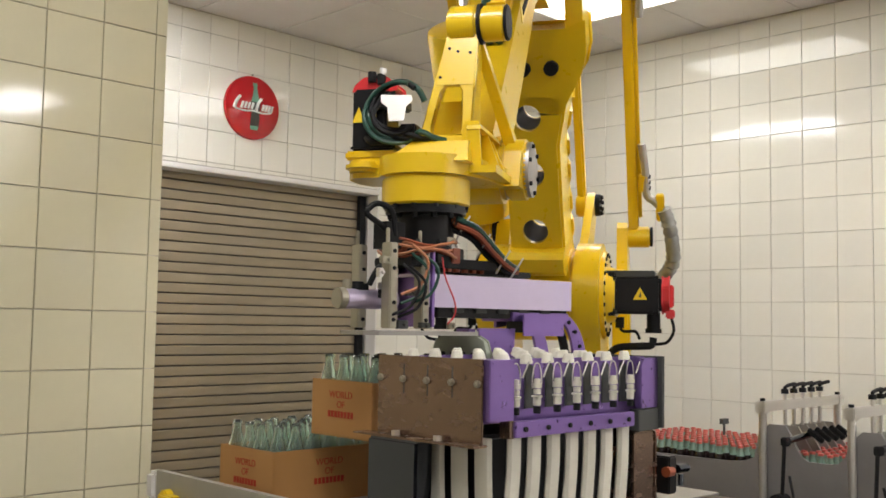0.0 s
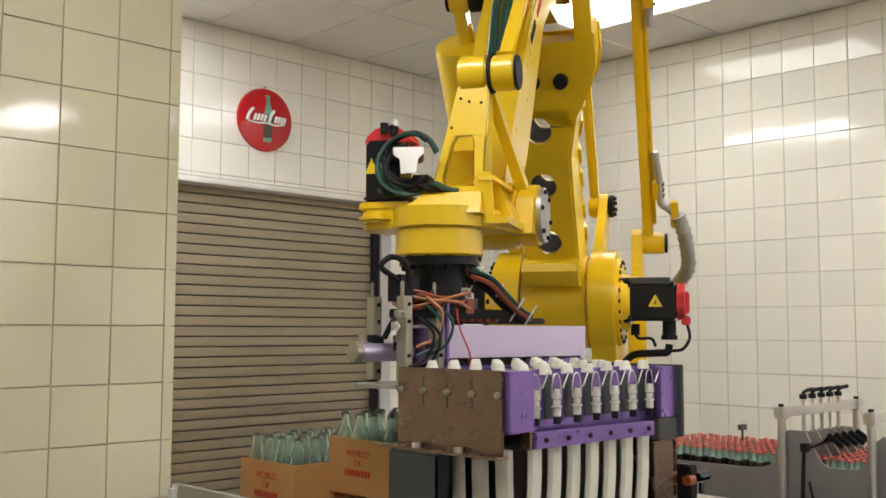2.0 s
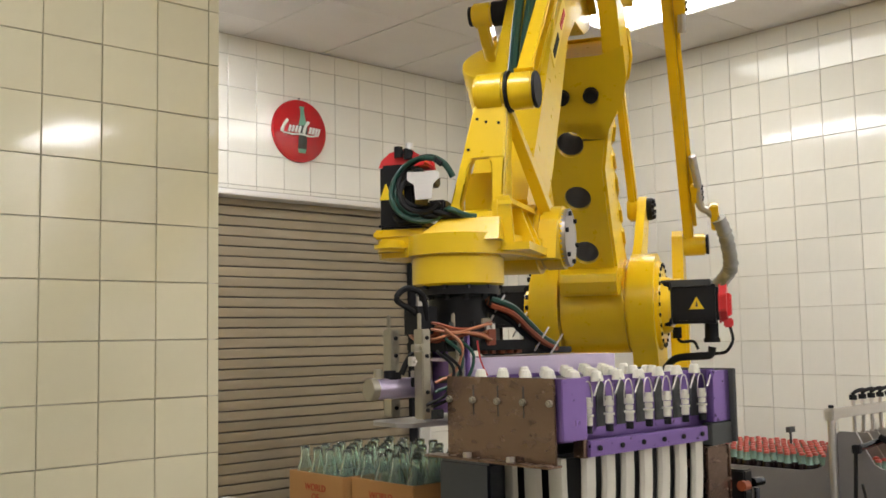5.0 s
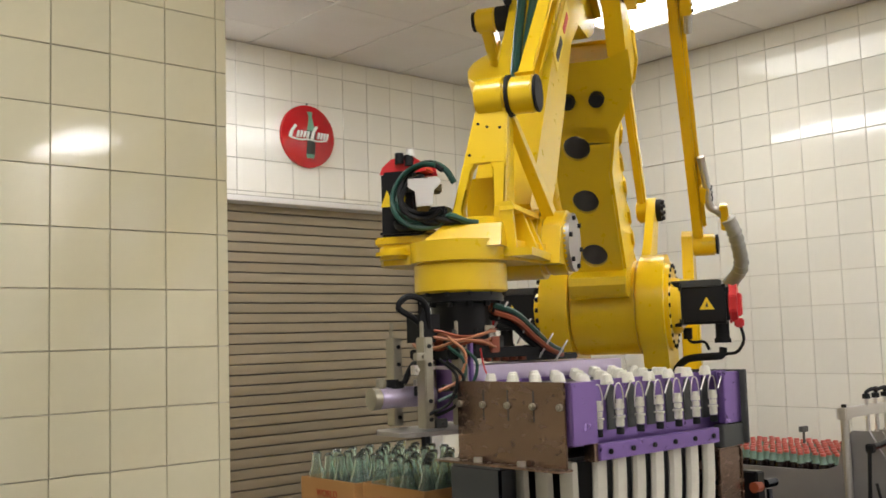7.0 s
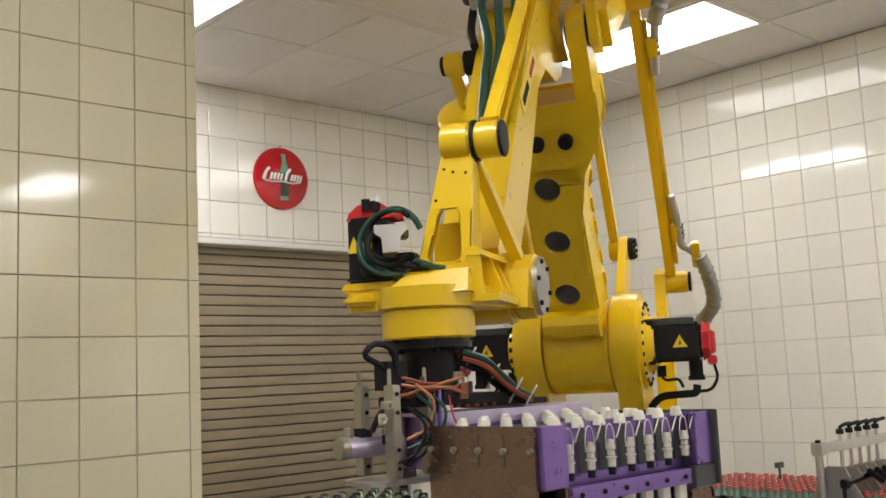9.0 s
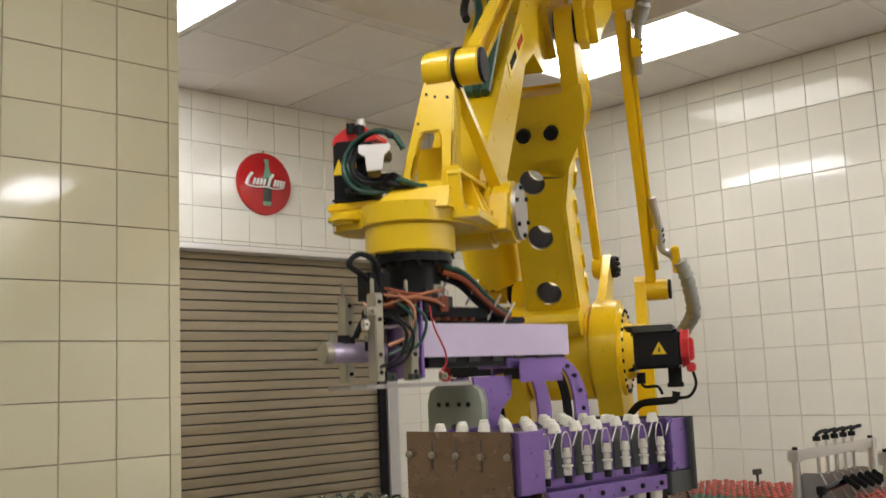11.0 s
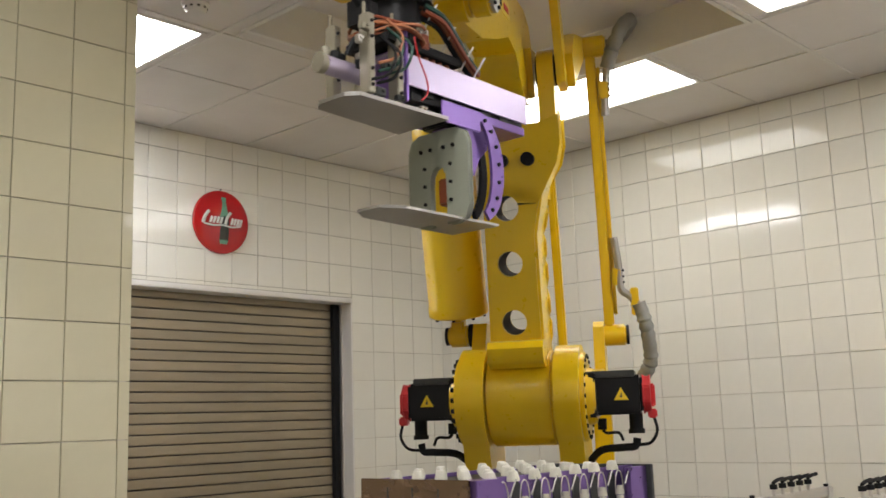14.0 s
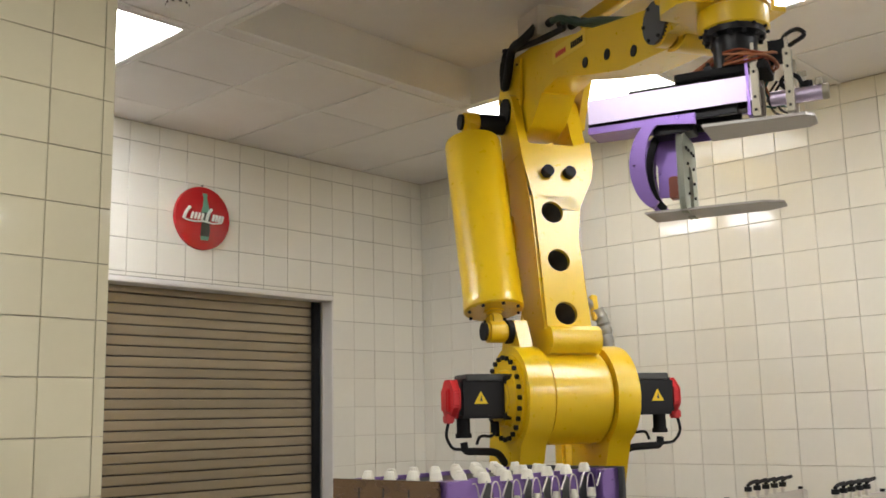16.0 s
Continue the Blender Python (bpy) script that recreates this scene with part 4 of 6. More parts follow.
    for xa, zt in ((x + 0.02, 0.085), (x - 0.07, 0.075), (x - 0.15, 0.06), (0.06, 0.05)):
        bm = B()
        taper(bm, -0.045, zt, (xa - 0.007, xa + 0.007, 0.112, 0.195 if xa < x else 0.16), (xa - 0.007, xa + 0.007, 0.112, 0.15))
        part("web_rib", bm, YELLOW, car, bevel=0.003)
    bm = B()
    taper(bm, 0.062, 0.08, (0.05, x + 0.03, 0.112, 0.16), (0.05, x + 0.025, 0.112, 0.15))
    part("web_flange", bm, YELLOW, car, bevel=0.003)
    for y0, y1 in ((0.168, 0.232), (-0.122, -0.062)):
        bm = B()
        cyl(bm, (0, y0, 0), (0, y1, 0), 0.09, n=40)
        taper(bm, -0.065, 0.04, (0, 0.13, y0 + 0.005, y1 - 0.008), (0, 0.1, y0 + 0.005, y1 - 0.008))
        part("pivot_cheek", bm, YELLOW, car, bevel=0.008, smooth=True)
    # top pivot
    bm = B()
    cyl(bm, (CX, 0.04, CZ), (CX, 0.126, CZ), 0.054, n=34)
    part("top_pivot", bm, YELLOW, car, bevel=0.008, smooth=True)
    bm = B()
    cyl(bm, (CX, 0.126, CZ), (CX, 0.134, CZ), 0.057, n=34)
    part("pivot_seal", bm, RUBBER, car, "black pivot seal", smooth=True)
    bm = B()
    cyl(bm, (CX, 0.2, CZ), (CX, 0.209, CZ), 0.05, n=34)
    part("pivot_cap", bm, RUBBER, car, "black pivot cap", bevel=0.003, smooth=True)
    for px, py, pz in ((0.05, 0.05, CZ - 0.075), (0.05, 0.075, CZ - 0.085), (0.05, 0.11, CZ - 0.09), (0.05, 0.03, CZ - 0.16)):
        bm = B()
        cyl(bm, (lean(pz) - 0.01, py, pz), (lean(pz) + 0.003, py, pz), 0.004, n=8)
        part("plug", bm, RUBBER, car)
    # turning motor standing on the deck beside the tower
    mx, my = x - 0.05, -0.15
    bm = B()
    box(bm, (mx, my - 0.015, 0.105), (0.12, 0.1, 0.17))
    box(bm, (mx, my, 0.024), (0.15, 0.13, 0.022))
    mo = part("turning_motor", bm, BLACK, car, "black servo motor standing upright", bevel=0.008)
    bm = B()
    prism(bm, [(-0.06, 0.0), (0.06, 0.0), (0.058, 0.012), (0.03, 0.032), (0.0, 0.036), (-0.032, 0.03), (-0.055, 0.012)], "x", -0.045, 0.045)
    bmesh.ops.transform(bm, matrix=pose(mx, my - 0.005, 0.19), verts=bm.verts[:])
    part("motor_cap", bm, RED, mo, "red motor cap", bevel=0.005)
    bm = B()
    prism(bm, [(-0.018, -0.02), (0.018, -0.02), (0.0, 0.024)], "x", 0, 0.003)
    bmesh.ops.transform(bm, matrix=pose(mx + 0.0605, my - 0.045, 0.115), verts=bm.verts[:])
    part("warning_triangle", bm, WARN, mo, "yellow warning triangle")
    bm = B()
    box(bm, (mx + 0.0615, my - 0.005, 0.12), (0.003, 0.022, 0.08))
    part("warning_label", bm, WARN, mo, "yellow warning label")
    for py, pz, h in ((-0.012, 0.222, 0.022), (0.015, 0.215, 0.03)):
        bm = B()
        cyl(bm, (mx + 0.02, my + py, pz), (mx + 0.05, my + py, pz + h * 0.2), 0.013, n=12)
        cyl(bm, (mx + 0.05, my + py, pz - 0.012), (mx + 0.05, my + py, pz + 0.016), 0.012, n=12)
        part("motor_plug", bm, RUBBER, mo, "black plug", smooth=True)
    bm = B()
    cyl(bm, (mx + 0.05, my + 0.02, 0.228), (mx + 0.05, my + 0.02, 0.246), 0.011, n=10)
    part("white_plug", bm, FRAME_W, mo)
    cx, cy, cz = mx + 0.085, my + 0.075, 0.11
    for k, (r, dz, rr, mat) in enumerate(((0.082, 0.01, 0.0085, GREEN_W), (0.07, 0.02, 0.0075, RUBBER), (0.088, 0.0, 0.0065, GREEN_W), (0.058, -0.005, 0.007, RUBBER))):
        bm = B()
        tube(bm, [(cx + 0.01 * k + 0.012 * math.sin(radians(2 * d)), cy + r * math.cos(radians(d)), cz + dz + r * 0.95 * math.sin(radians(d))) for d in range(15 + 25 * k, 305 + 15 * k, 26)], rr, 8)
        part("cable_loop", bm, mat, car, "dark cable loop", smooth=True)
    for k in range(5):
        bm = B()
        y0 = my - 0.02 + 0.035 * k
        tube(bm, [(cx - 0.02, y0, 0.05), (cx + 0.02, y0 + 0.03, 0.03 + 0.006 * k), (cx + 0.0, y0 + 0.075, 0.036), (cx - 0.06, y0 + 0.12, 0.045)], 0.008, 8)
        part("deck_cable", bm, (RUBBER, GREEN_W, RUBBER)[k % 3], car, smooth=True)
    for k, (py, pz, w, h) in enumerate(((0.045, 0.055, 0.05, 0.04), (0.065, 0.14, 0.06, 0.03), (0.1, 0.06, 0.05, 0.05), (0.02, 0.15, 0.04, 0.04))):
        bm = B()
        box(bm, (cx - 0.04, my + py, pz), (0.06, w, h))
        part("lead_block", bm, (BLACK, DARKGREY)[k % 2], car, bevel=0.005)
    bm = B()
    prism(bm, [(-0.04, 0.036), (0.04, 0.036), (0.043, 0.022), (0.026, 0.006), (0.022, -0.034), (-0.018, -0.036), (-0.022, 0.004), (-0.04, 0.016)], "x", 0, 0.005)
    bmesh.ops.transform(bm, matrix=pose(cx + 0.045, cy + 0.01, 0.115, 0, -8, 12), verts=bm.verts[:])
    part("sensor_bracket", bm, STEEL, car, "bright metal bracket", bevel=0.001)
    bm = B()
    for d in range(0, 360, 30):
        a = radians(d)
        cyl(bm, (x + 0.112 * math.cos(a), 0.112 * math.sin(a), -0.152), (x + 0.112 * math.cos(a), 0.112 * math.sin(a), -0.143), 0.007, n=6)
    tagged(part("drum_bolts", bm, RUBBER, car), kind="stuff")
    return car


def balancer(R):
    # foot at the lug, x along the cylinder towards the elbow
    bm = B()
    cyl(bm, (0, -0.055, 0), (0, 0.045, 0), 0.052, n=28)
    box(bm, (0.04, -0.005, 0), (0.09, 0.06, 0.08))
    cyl(bm, (0.08, 0, 0), (0.16, 0, 0), 0.05, n=20)
    bal = part("balancer", bm, YELLOW, R, bevel=0.012, smooth=True)
    bm = B()
    prof = [(0.0, 0.1), (0.132, 0.1), (0.142, 0.108), (0.142, 0.15), (0.139, 0.155), (0.139, 0.98), (0.134, 0.998), (0.118, 1.006), (0.0, 1.008)]
    lathe(bm, prof, 40)
    bmesh.ops.transform(bm, matrix=pose(0, 0, 0, 0, 90, 0), verts=bm.verts[:])
    part("cylinder", bm, YELLOW, bal, "large smooth yellow cylinder", smooth=True)
    bm = B()
    for k in range(8):
        a = k * math.pi / 4
        cyl(bm, (0.1, 0.122 * math.cos(a), 0.122 * math.sin(a)), (0.09, 0.122 * math.cos(a), 0.122 * math.sin(a)), 0.008, n=6)
    tagged(part("cylinder_bolts", bm, RUBBER, bal), kind="stuff")
    bm = B()
    box(bm, (-0.05, 0.0, 0), (0.16, 0.05, 0.085))
    cyl(bm, (-0.2, 0, 0), (-0.1, 0, 0), 0.035, n=20)
    cyl(bm, (0, -0.04, 0), (0, 0.045, 0), 0.05, n=24)
    head = part("balancer_head", bm, YELLOW, R, bevel=0.008, smooth=True)
    bm = B()
    cyl(bm, (0, -0.055, 0), (0, -0.04, 0), 0.04, n=24)
    cyl(bm, (0, 0.045, 0), (0, 0.18, 0), 0.05, n=24)
    part("head_pin", bm, RUBBER, head, "black pivot pin", smooth=True)
    return bal, head


def links(R):
    out = {}
    # a steady rod beside the lower arm, its twin at the rear left, and the wrist rod along the forearm
    bm = B()
    box(bm, (L1 / 2, 0, 0), (L1 - 0.1, 0.042, 0.065))
    cyl(bm, (0, -0.03, 0), (0, 0.03, 0), 0.058, n=24)
    cyl(bm, (L1, -0.03, 0), (L1, 0.03, 0), 0.058, n=24)
    out["inner"] = part("inner_rod", bm, YELLOW, R, bevel=0.01, smooth=True)
    bm = B()
    cyl(bm, (0, 0.03, 0), (0, 0.09, 0), 0.055, n=24)
    ring_bolts(bm, (0, 0.09, 0), 0.042, 8, 1, 0.01, 0.012)
    part("rod_pin", bm, RUBBER, out["inner"])
    bm = B()
    box(bm, (L1 / 2, -0.012, 0), (L1 - 0.1, 0.05, 0.06))
    box(bm, (L1 / 2, 0.022, 0.01), (L1 - 0.2, 0.02, 0.03))
    cyl(bm, (0, -0.05, 0), (0, 0.07, 0), 0.055, n=24)
    cyl(bm, (L1, -0.05, 0), (L1, 0.07, 0), 0.055, n=24)
    out["outer"] = part("outer_rod", bm, YELLOW, R, bevel=0.008, smooth=True)
    bm = B()
    cyl(bm, (0, 0.07, 0), (0, 0.082, 0), 0.05, n=24)
    part("rod_cap", bm, RUBBER, out["outer"])
    for xx in (0.3, 1.25):
        bm = B()
        box(bm, (xx, 0.045, -0.02), (0.09, 0.05, 0.05))
        part("hose_clamp", bm, YELLOW, out["outer"], bevel=0.006)
        bm = B()
        for k in range(3):
            for j in (-1, 1):
                cyl(bm, (xx - 0.03 + 0.03 * k, 0.07, -0.02 + 0.014 * j), (xx - 0.03 + 0.03 * k, 0.08, -0.02 + 0.014 * j), 0.006, n=6)
        part("clamp_bolts", bm, RUBBER, out["outer"])
    bm = B()
    tube(bm, [(0.5, 0.04, -0.02), (0.36, 0.055, -0.025), (0.24, 0.06, -0.03), (0.2, 0.1, -0.03), (0.14, 0.15, -0.03)], 0.02, 10)
    part("hose", bm, STEEL_DULL, out["outer"], smooth=True)
    bm = B()
    tube(bm, [(1.12, 0.045, -0.02), (1.25, 0.055, -0.02), (1.36, 0.07, -0.02)], 0.02, 10)
    part("hose", bm, STEEL_DULL, out["outer"], smooth=True)
    bm = B()
    box(bm, (0.17, 0.125, -0.03), (0.14, 0.04, 0.04), None)
    part("sleeve_clamp", bm, YELLOW, out["outer"], bevel=0.006)
    bm = B()
    tube(bm, [(0.16, 0.14, -0.03), (0.08, 0.165, -0.03), (-0.03, 0.18, -0.02), (-0.14, 0.18, 0.0), (-0.22, 0.14, 0.02), (-0.27, 0.11, 0.04)], 0.036, 14, 7, 0.09)
    part("grey_sleeve", bm, GREY_SLEEVE, out["outer"], "crinkled silver-grey cable sleeve", smooth=True)
    bm = B()
    tube(bm, [(1.36, 0.07, -0.02), (1.44, 0.1, -0.03), (1.56, 0.16, -0.02), (1.6, 0.2, 0.06), (1.55, 0.15, 0.16), (1.5, 0.06, 0.22)], 0.036, 14, 7, 0.09)
    part("top_sleeve", bm, GREY_SLEEVE, out["outer"], "crinkled silver-grey cable sleeve", smooth=True)
    # wrist rod, a channel bar between its eyes
    bm = B()
    prism(bm, [(-0.022, -0.034), (0.022, -0.034), (0.022, -0.022), (-0.008, -0.022), (-0.008, 0.022), (0.022, 0.022), (0.022, 0.034), (-0.022, 0.034)], "x", 0.04, L2 - 0.05)
    cyl(bm, (0, -0.035, 0), (0, 0.035, 0), 0.056, n=30)
    cyl(bm, (L2, -0.033, 0), (L2, 0.033, 0), 0.05, n=34)
    out["wrist"] = part("wrist_rod", bm, YELLOW, R, "yellow channel rod along the forearm", bevel=0.005, smooth=True)
    # drive crank beside the shoulder, x towards its pin
    bm = B()
    cyl(bm, (0, 0.115, 0), (0, 0.158, 0), 0.2, n=40)
    prism(bm, [(0.0, 0.17), (0.3, 0.085), (CR - 0.02, 0.065), (CR + 0.045, 0.045), (CR + 0.065, 0.0), (CR + 0.045, -0.045), (CR - 0.02, -0.065), (0.3, -0.085), (0.0, -0.17)], "y", 0.15, 0.19)
    out["crank"] = part("drive_crank", bm, YELLOW, R, "yellow crank that drives the forearm rod", bevel=0.012, smooth=True)
    # level link: three corners round the elbow
    bm = B()
    prism(bm, [(-0.05, -0.09), (0.06, -0.08), (0.09, 0.0), (CX + 0.05, CZ - 0.02), (CX + 0.03, CZ + 0.045), (CX - 0.03, CZ + 0.045), (CX - 0.06, CZ - 0.02), (0.0, 0.09), (-0.06, 0.05)], "y", 0.262, 0.3)
    prism(bm, [(-0.05, -0.07), (0.05, 0.05), (-0.1, 0.2), (OX, OZ + 0.055), (OX - 0.055, OZ), (OX, OZ - 0.055), (-0.2, 0.03)], "y", 0.27, 0.335)
    out["level"] = part("level_link", bm, YELLOW, R, "yellow three-cornered level link at the elbow", bevel=0.01, smooth=True)
    return out


def gripper(R):
    # origin under the flange on the turning axis; x along the beam, z up
    bm = B()
    lathe(bm, [(0.0, 0.0), (0.145, 0.0), (0.145, -0.025), (0.105, -0.03), (0.1, -0.16), (0.0, -0.16)], 36)
    bmesh.ops.transform(bm, matrix=Matrix.Diagonal((0.84, 1, 1, 1)), verts=bm.verts[:])
    g = part("gripper", bm, BLACK, R, "black mounting flange of the case gripper", smooth=True)
    bm = B()
    ring = [(0.108 * math.cos(k * math.pi / 6), 0.128 * math.sin(k * math.pi / 6)) for k in range(12)]
    for x, y in ring:
        cyl(bm, (x, y, -0.025), (x, y, -0.04), 0.01, n=6)
    part("flange_bolts", bm, RUBBER, g)
    bm = B()
    box(bm, (0.05, 0, -0.175), (0.36, 0.2, 0.03))
    part("mount_plate", bm, RUBBER, g, bevel=0.004)
    # beam: an open channel
    bm = B()
    prism(bm, [(-0.1, -0.31), (-0.1, -0.21), (0.1, -0.21), (0.1, -0.31), (0.092, -0.31), (0.092, -0.219), (-0.092, -0.219), (-0.092, -0.31)], "x", -0.085, 0.59)
    part("beam", bm, LILAC_LIT, g, "aluminium channel beam tinted by violet light", bevel=0.003)
    for s in (-1, 1):
        bm = B()
        box(bm, (0.3, s * 0.055, -0.318), (0.6, 0.03, 0.045))
        rail = part("slide_rail", bm, BLACK, g, "black slide rail", bevel=0.003)
    bm = B()
    box(bm, (0.22, 0, -0.29), (0.5, 0.07, 0.06))
    part("slide_core", bm, BLACK, g, bevel=0.003)
    for k in range(5):
        bm = B()
        box(bm, (0.08 + 0.1 * k, -0.0745, -0.315), (0.05, 0.01, 0.02))
        part("rail_clip", bm, DARKGREY, g, bevel=0.002)
    bm = B()
    box(bm, (0.46, 0, -0.333), (0.28, 0.16, 0.03))
    part("carriage", bm, VIOLET_LIT, g, bevel=0.003)
    # end plate and posts
    bm = B()
    box(bm, (-0.05, 0, -0.25), (0.012, 0.22, 0.24))
    part("end_plate", bm, VIOLET_LIT, g, "metal end plate tinted by violet light", bevel=0.002)
    for y in (-0.08, 0.08):
        for x in (-0.075, -0.2):
            bm = B()
            box(bm, (x, y, -0.25), (0.03, 0.045, 0.25))
            box(bm, (x, y + 0.012, -0.17), (0.012, 0.01, 0.18))
            p = part("guide_post", bm, ALU, g, "grey aluminium guide post", bevel=0.003)
            bm = B()
            for z in (-0.15, -0.2, -0.3, -0.35):
                cyl(bm, (x, y - 0.022, z), (x, y - 0.028, z), 0.006, n=6)
                cyl(bm, (x, y + 0.022, z), (x, y + 0.028, z), 0.006, n=6)
            part("post_bolts", bm, RUBBER, p)
    # top plate over the case
    bm = B()
    prism(bm, [(-0.25, -0.1), (-0.28, -0.06), (-0.28, 0.06), (-0.25, 0.1), (0.13, 0.12), (0.13, -0.12)], "z", -0.395, -0.383)
    part("top_plate", bm, STEEL_DULL, g, "flat grey steel plate", bevel=0.002)
    # air cylinder at the outer end
    bm = B()
    cyl(bm, (-0.31, 0, -0.29), (-0.12, 0, -0.29), 0.029, n=28)
    part("air_cylinder", bm, LILAC_LIT, g, "steel air cylinder tinted by violet light", smooth=True, bevel=0.002)
    bm = B()
    cyl(bm, (-0.335, 0, -0.29), (-0.31, 0, -0.29), 0.031, n=28)
    cyl(bm, (-0.3, 0, -0.262), (-0.3, 0, -0.235), 0.014, n=10)
    part("cylinder_head", bm, ALU, g, "brassy cylinder head", bevel=0.002)
    bm = B()
    cyl(bm, (-0.26, 0, -0.262), (-0.26, 0, -0.24), 0.018, n=12)
    box(bm, (-0.25, 0, -0.255), (0.04, 0.03, 0.02))
    tube(bm, [(-0.24, -0.03, -0.25), (-0.22, -0.05, -0.2), (-0.18, -0.05, -0.19), (-0.16, -0.04, -0.22), (-0.18, -0.05, -0.25)], 0.009, 8)
    tube(bm, [(-0.16, -0.05, -0.1), (-0.18, -0.06, -0.03), (-0.23, -0.05, -0.01), (-0.26, -0.04, -0.04), (-0.21, -0.04, -0.07), (-0.16, -0.03, -0.1)], 0.009, 8)
    box(bm, (-0.16, -0.02, -0.1), (0.07, 0.07, 0.08))
    part("black_hose", bm, RUBBER, g, "black air hoses", smooth=True)
    # C-shaped plates
    known = set(g.children)
    def carc(cx, y0, y1, ro, ri, hgt, mat):
        bm = B()
        outer, inner = [(cx - 0.16, -0.325)], [(cx - 0.16, -0.37)]
        for k in range(13):
            a = radians(80 - 12.5 * k)
            outer.append((cx - 0.02 + ro * math.cos(a), -0.51 + hgt * math.sin(a)))
            inner.append((cx - 0.02 + ri * math.cos(a), -0.51 + (hgt - 0.03) * math.sin(a)))
        prism(bm, outer + inner[::-1], "y", y0, y1)
        return part("clamp_arm", bm, mat, g, "curved metal clamp plate tinted by violet light", bevel=0.002)
    carc(0.56, -0.1, -0.088, 0.135, 0.07, 0.19, VIOLET_LIT)
    carc(0.56, 0.088, 0.1, 0.135, 0.07, 0.19, VIOLET_LIT)
    carc(0.555, -0.05, -0.035, 0.105, 0.075, 0.185, BLACK)
    bm = B()
    for k in range(7):
        a = radians(70 - 21 * k)
        c = (0.54 + 0.105 * math.cos(a), -0.1, -0.51 + 0.172 * math.sin(a))
        cyl(bm, c, (c[0], c[1] - 0.007, c[2]), 0.007, n=6)
    part("clamp_bolts", bm, RUBBER, g)
    bm = B()
    box(bm, (0.45, -0.101, -0.36), (0.2, 0.006, 0.07))
    part("clamp_cheek", bm, VIOLET_LIT, g, "metal cheek plate tinted by violet light", bevel=0.002)
    bm = B()
    box(bm, (0.5, 0, -0.365), (0.16, 0.12, 0.04))
    part("clamp_block", bm, BLACK, g, bevel=0.004)
    # bottom plate
    bm = B()
    prism(bm, [(0.62, -0.11), (0.62, 0.11), (0.17, 0.1), (0.1, 0.05), (0.1, -0.05), (0.17, -0.1)], "z", -0.706, -0.698)
    part("bottom_plate", bm, STEEL_DULL, g, "flat steel carrying plate", bevel=0.002)
    clamp = [o for o in g.children if o not in known]
    known = set(g.children)
    # pressure pad with a slot
    bm = B()
    w, h, r = 0.135, 0.155, 0.05
    left = [(-0.042, -h), (-w + r, -h), (-w + 0.3 * r, -h + 0.3 * r), (-w, -h + r), (-w, h - r), (-w + 0.3 * r, h - 0.3 * r), (-w + r, h), (0, h), (0, 0.045), (-0.024, 0.036), (-0.038, 0.012), (-0.042, -0.02)]
    right = [(-x, z) for x, z in left[::-1]]
    prism(bm, left, "x", 0.045, 0.07)
    prism(bm, right, "x", 0.045, 0.07)
    bmesh.ops.transform(bm, matrix=pose(0, 0, -0.52), verts=bm.verts[:])
    pad = part("pressure_pad", bm, GREENGREY, g, "grey-green slotted pressure pad", bevel=0.004)
    bm = B()
    for y in (-0.075, -0.03, 0.03, 0.075):
        for z in (0.1,):
            cyl(bm, (0.045, y, z - 0.52), (0.038, y, z - 0.52), 0.007, n=8)
    for y in (-0.06, 0.06):
        for z in (-0.08, -0.02, 0.04):
            cyl(bm, (0.045, y, z - 0.52), (0.038, y, z - 0.52), 0.006, n=8)
    part("pad_bolts", bm, RUBBER, pad)
    bm = B()
    box(bm, (0.075, 0, -0.4), (0.03, 0.07, 0.12))
    prism(bm, [(0.08, -0.34), (0.24, -0.34), (0.235, -0.4), (0.19, -0.44), (0.16, -0.5), (0.1, -0.5)], "y", -0.066, -0.054)
    box(bm, (0.13, -0.03, -0.52), (0.1, 0.012, 0.14))
    part("pad_bracket", bm, VIOLET_LIT, g, bevel=0.003)
    bm = B()
    box(bm, (0.1, 0, -0.56), (0.06, 0.05, 0.09))
    part("pad_sensor", bm, ORANGE_W, g, "orange sensor housing", bevel=0.006)
    pads = [o for o in g.children if o not in known]
    # cable bundles round the flange
    rng = random.Random(11)
    for k in range(10):
        bm = B()
        dy, dz = rng.uniform(-0.025, 0.025), rng.uniform(-0.02, 0.02)
        tube(bm, [(0.03, -0.1 + dy, -0.05 + dz), (0.1, -0.12 + dy, -0.075 + dz), (0.18, -0.11 + dy, -0.125 + dz), (0.26, -0.09 + dy, -0.165 + dz * 0.6), (0.33, -0.07 + dy, -0.185 + dz * 0.5)], 0.009, 6)
        part("cable", bm, (COPPER_W, ORANGE_W, GREEN_W, RUBBER)[k % 4], g, smooth=True)
    for k in range(6):
        bm = B()
        r = 0.125 + rng.uniform(-0.01, 0.015)
        z = -0.13 + rng.uniform(-0.02, 0.02)
        tube(bm, [(r * math.cos(a) - 0.03, r * math.sin(a), z + 0.012 * math.sin(3 * a + k)) for a in [radians(d) for d in range(60, 331, 30)]], 0.0045, 6)
        part("ring_cable", bm, (ORANGE_W, COPPER_W)[k % 2], g, smooth=True)
    bm = B()
    for k in range(5):
        a = radians(20 + 30 * k)
        c = (0.04 + 0.035 * k, -0.07, -0.2)
        cyl(bm, c, (c[0], c[1], c[2] + 0.03), 0.012, n=8)
        cyl(bm, (c[0] - 0.015, c[1] + 0.02, c[2] + 0.02), (c[0] + 0.02, c[1] + 0.02, c[2] + 0.02), 0.009, n=8)
    part("air_fittings", bm, ORANGE_W, g, "orange air fittings")
    bm = B()
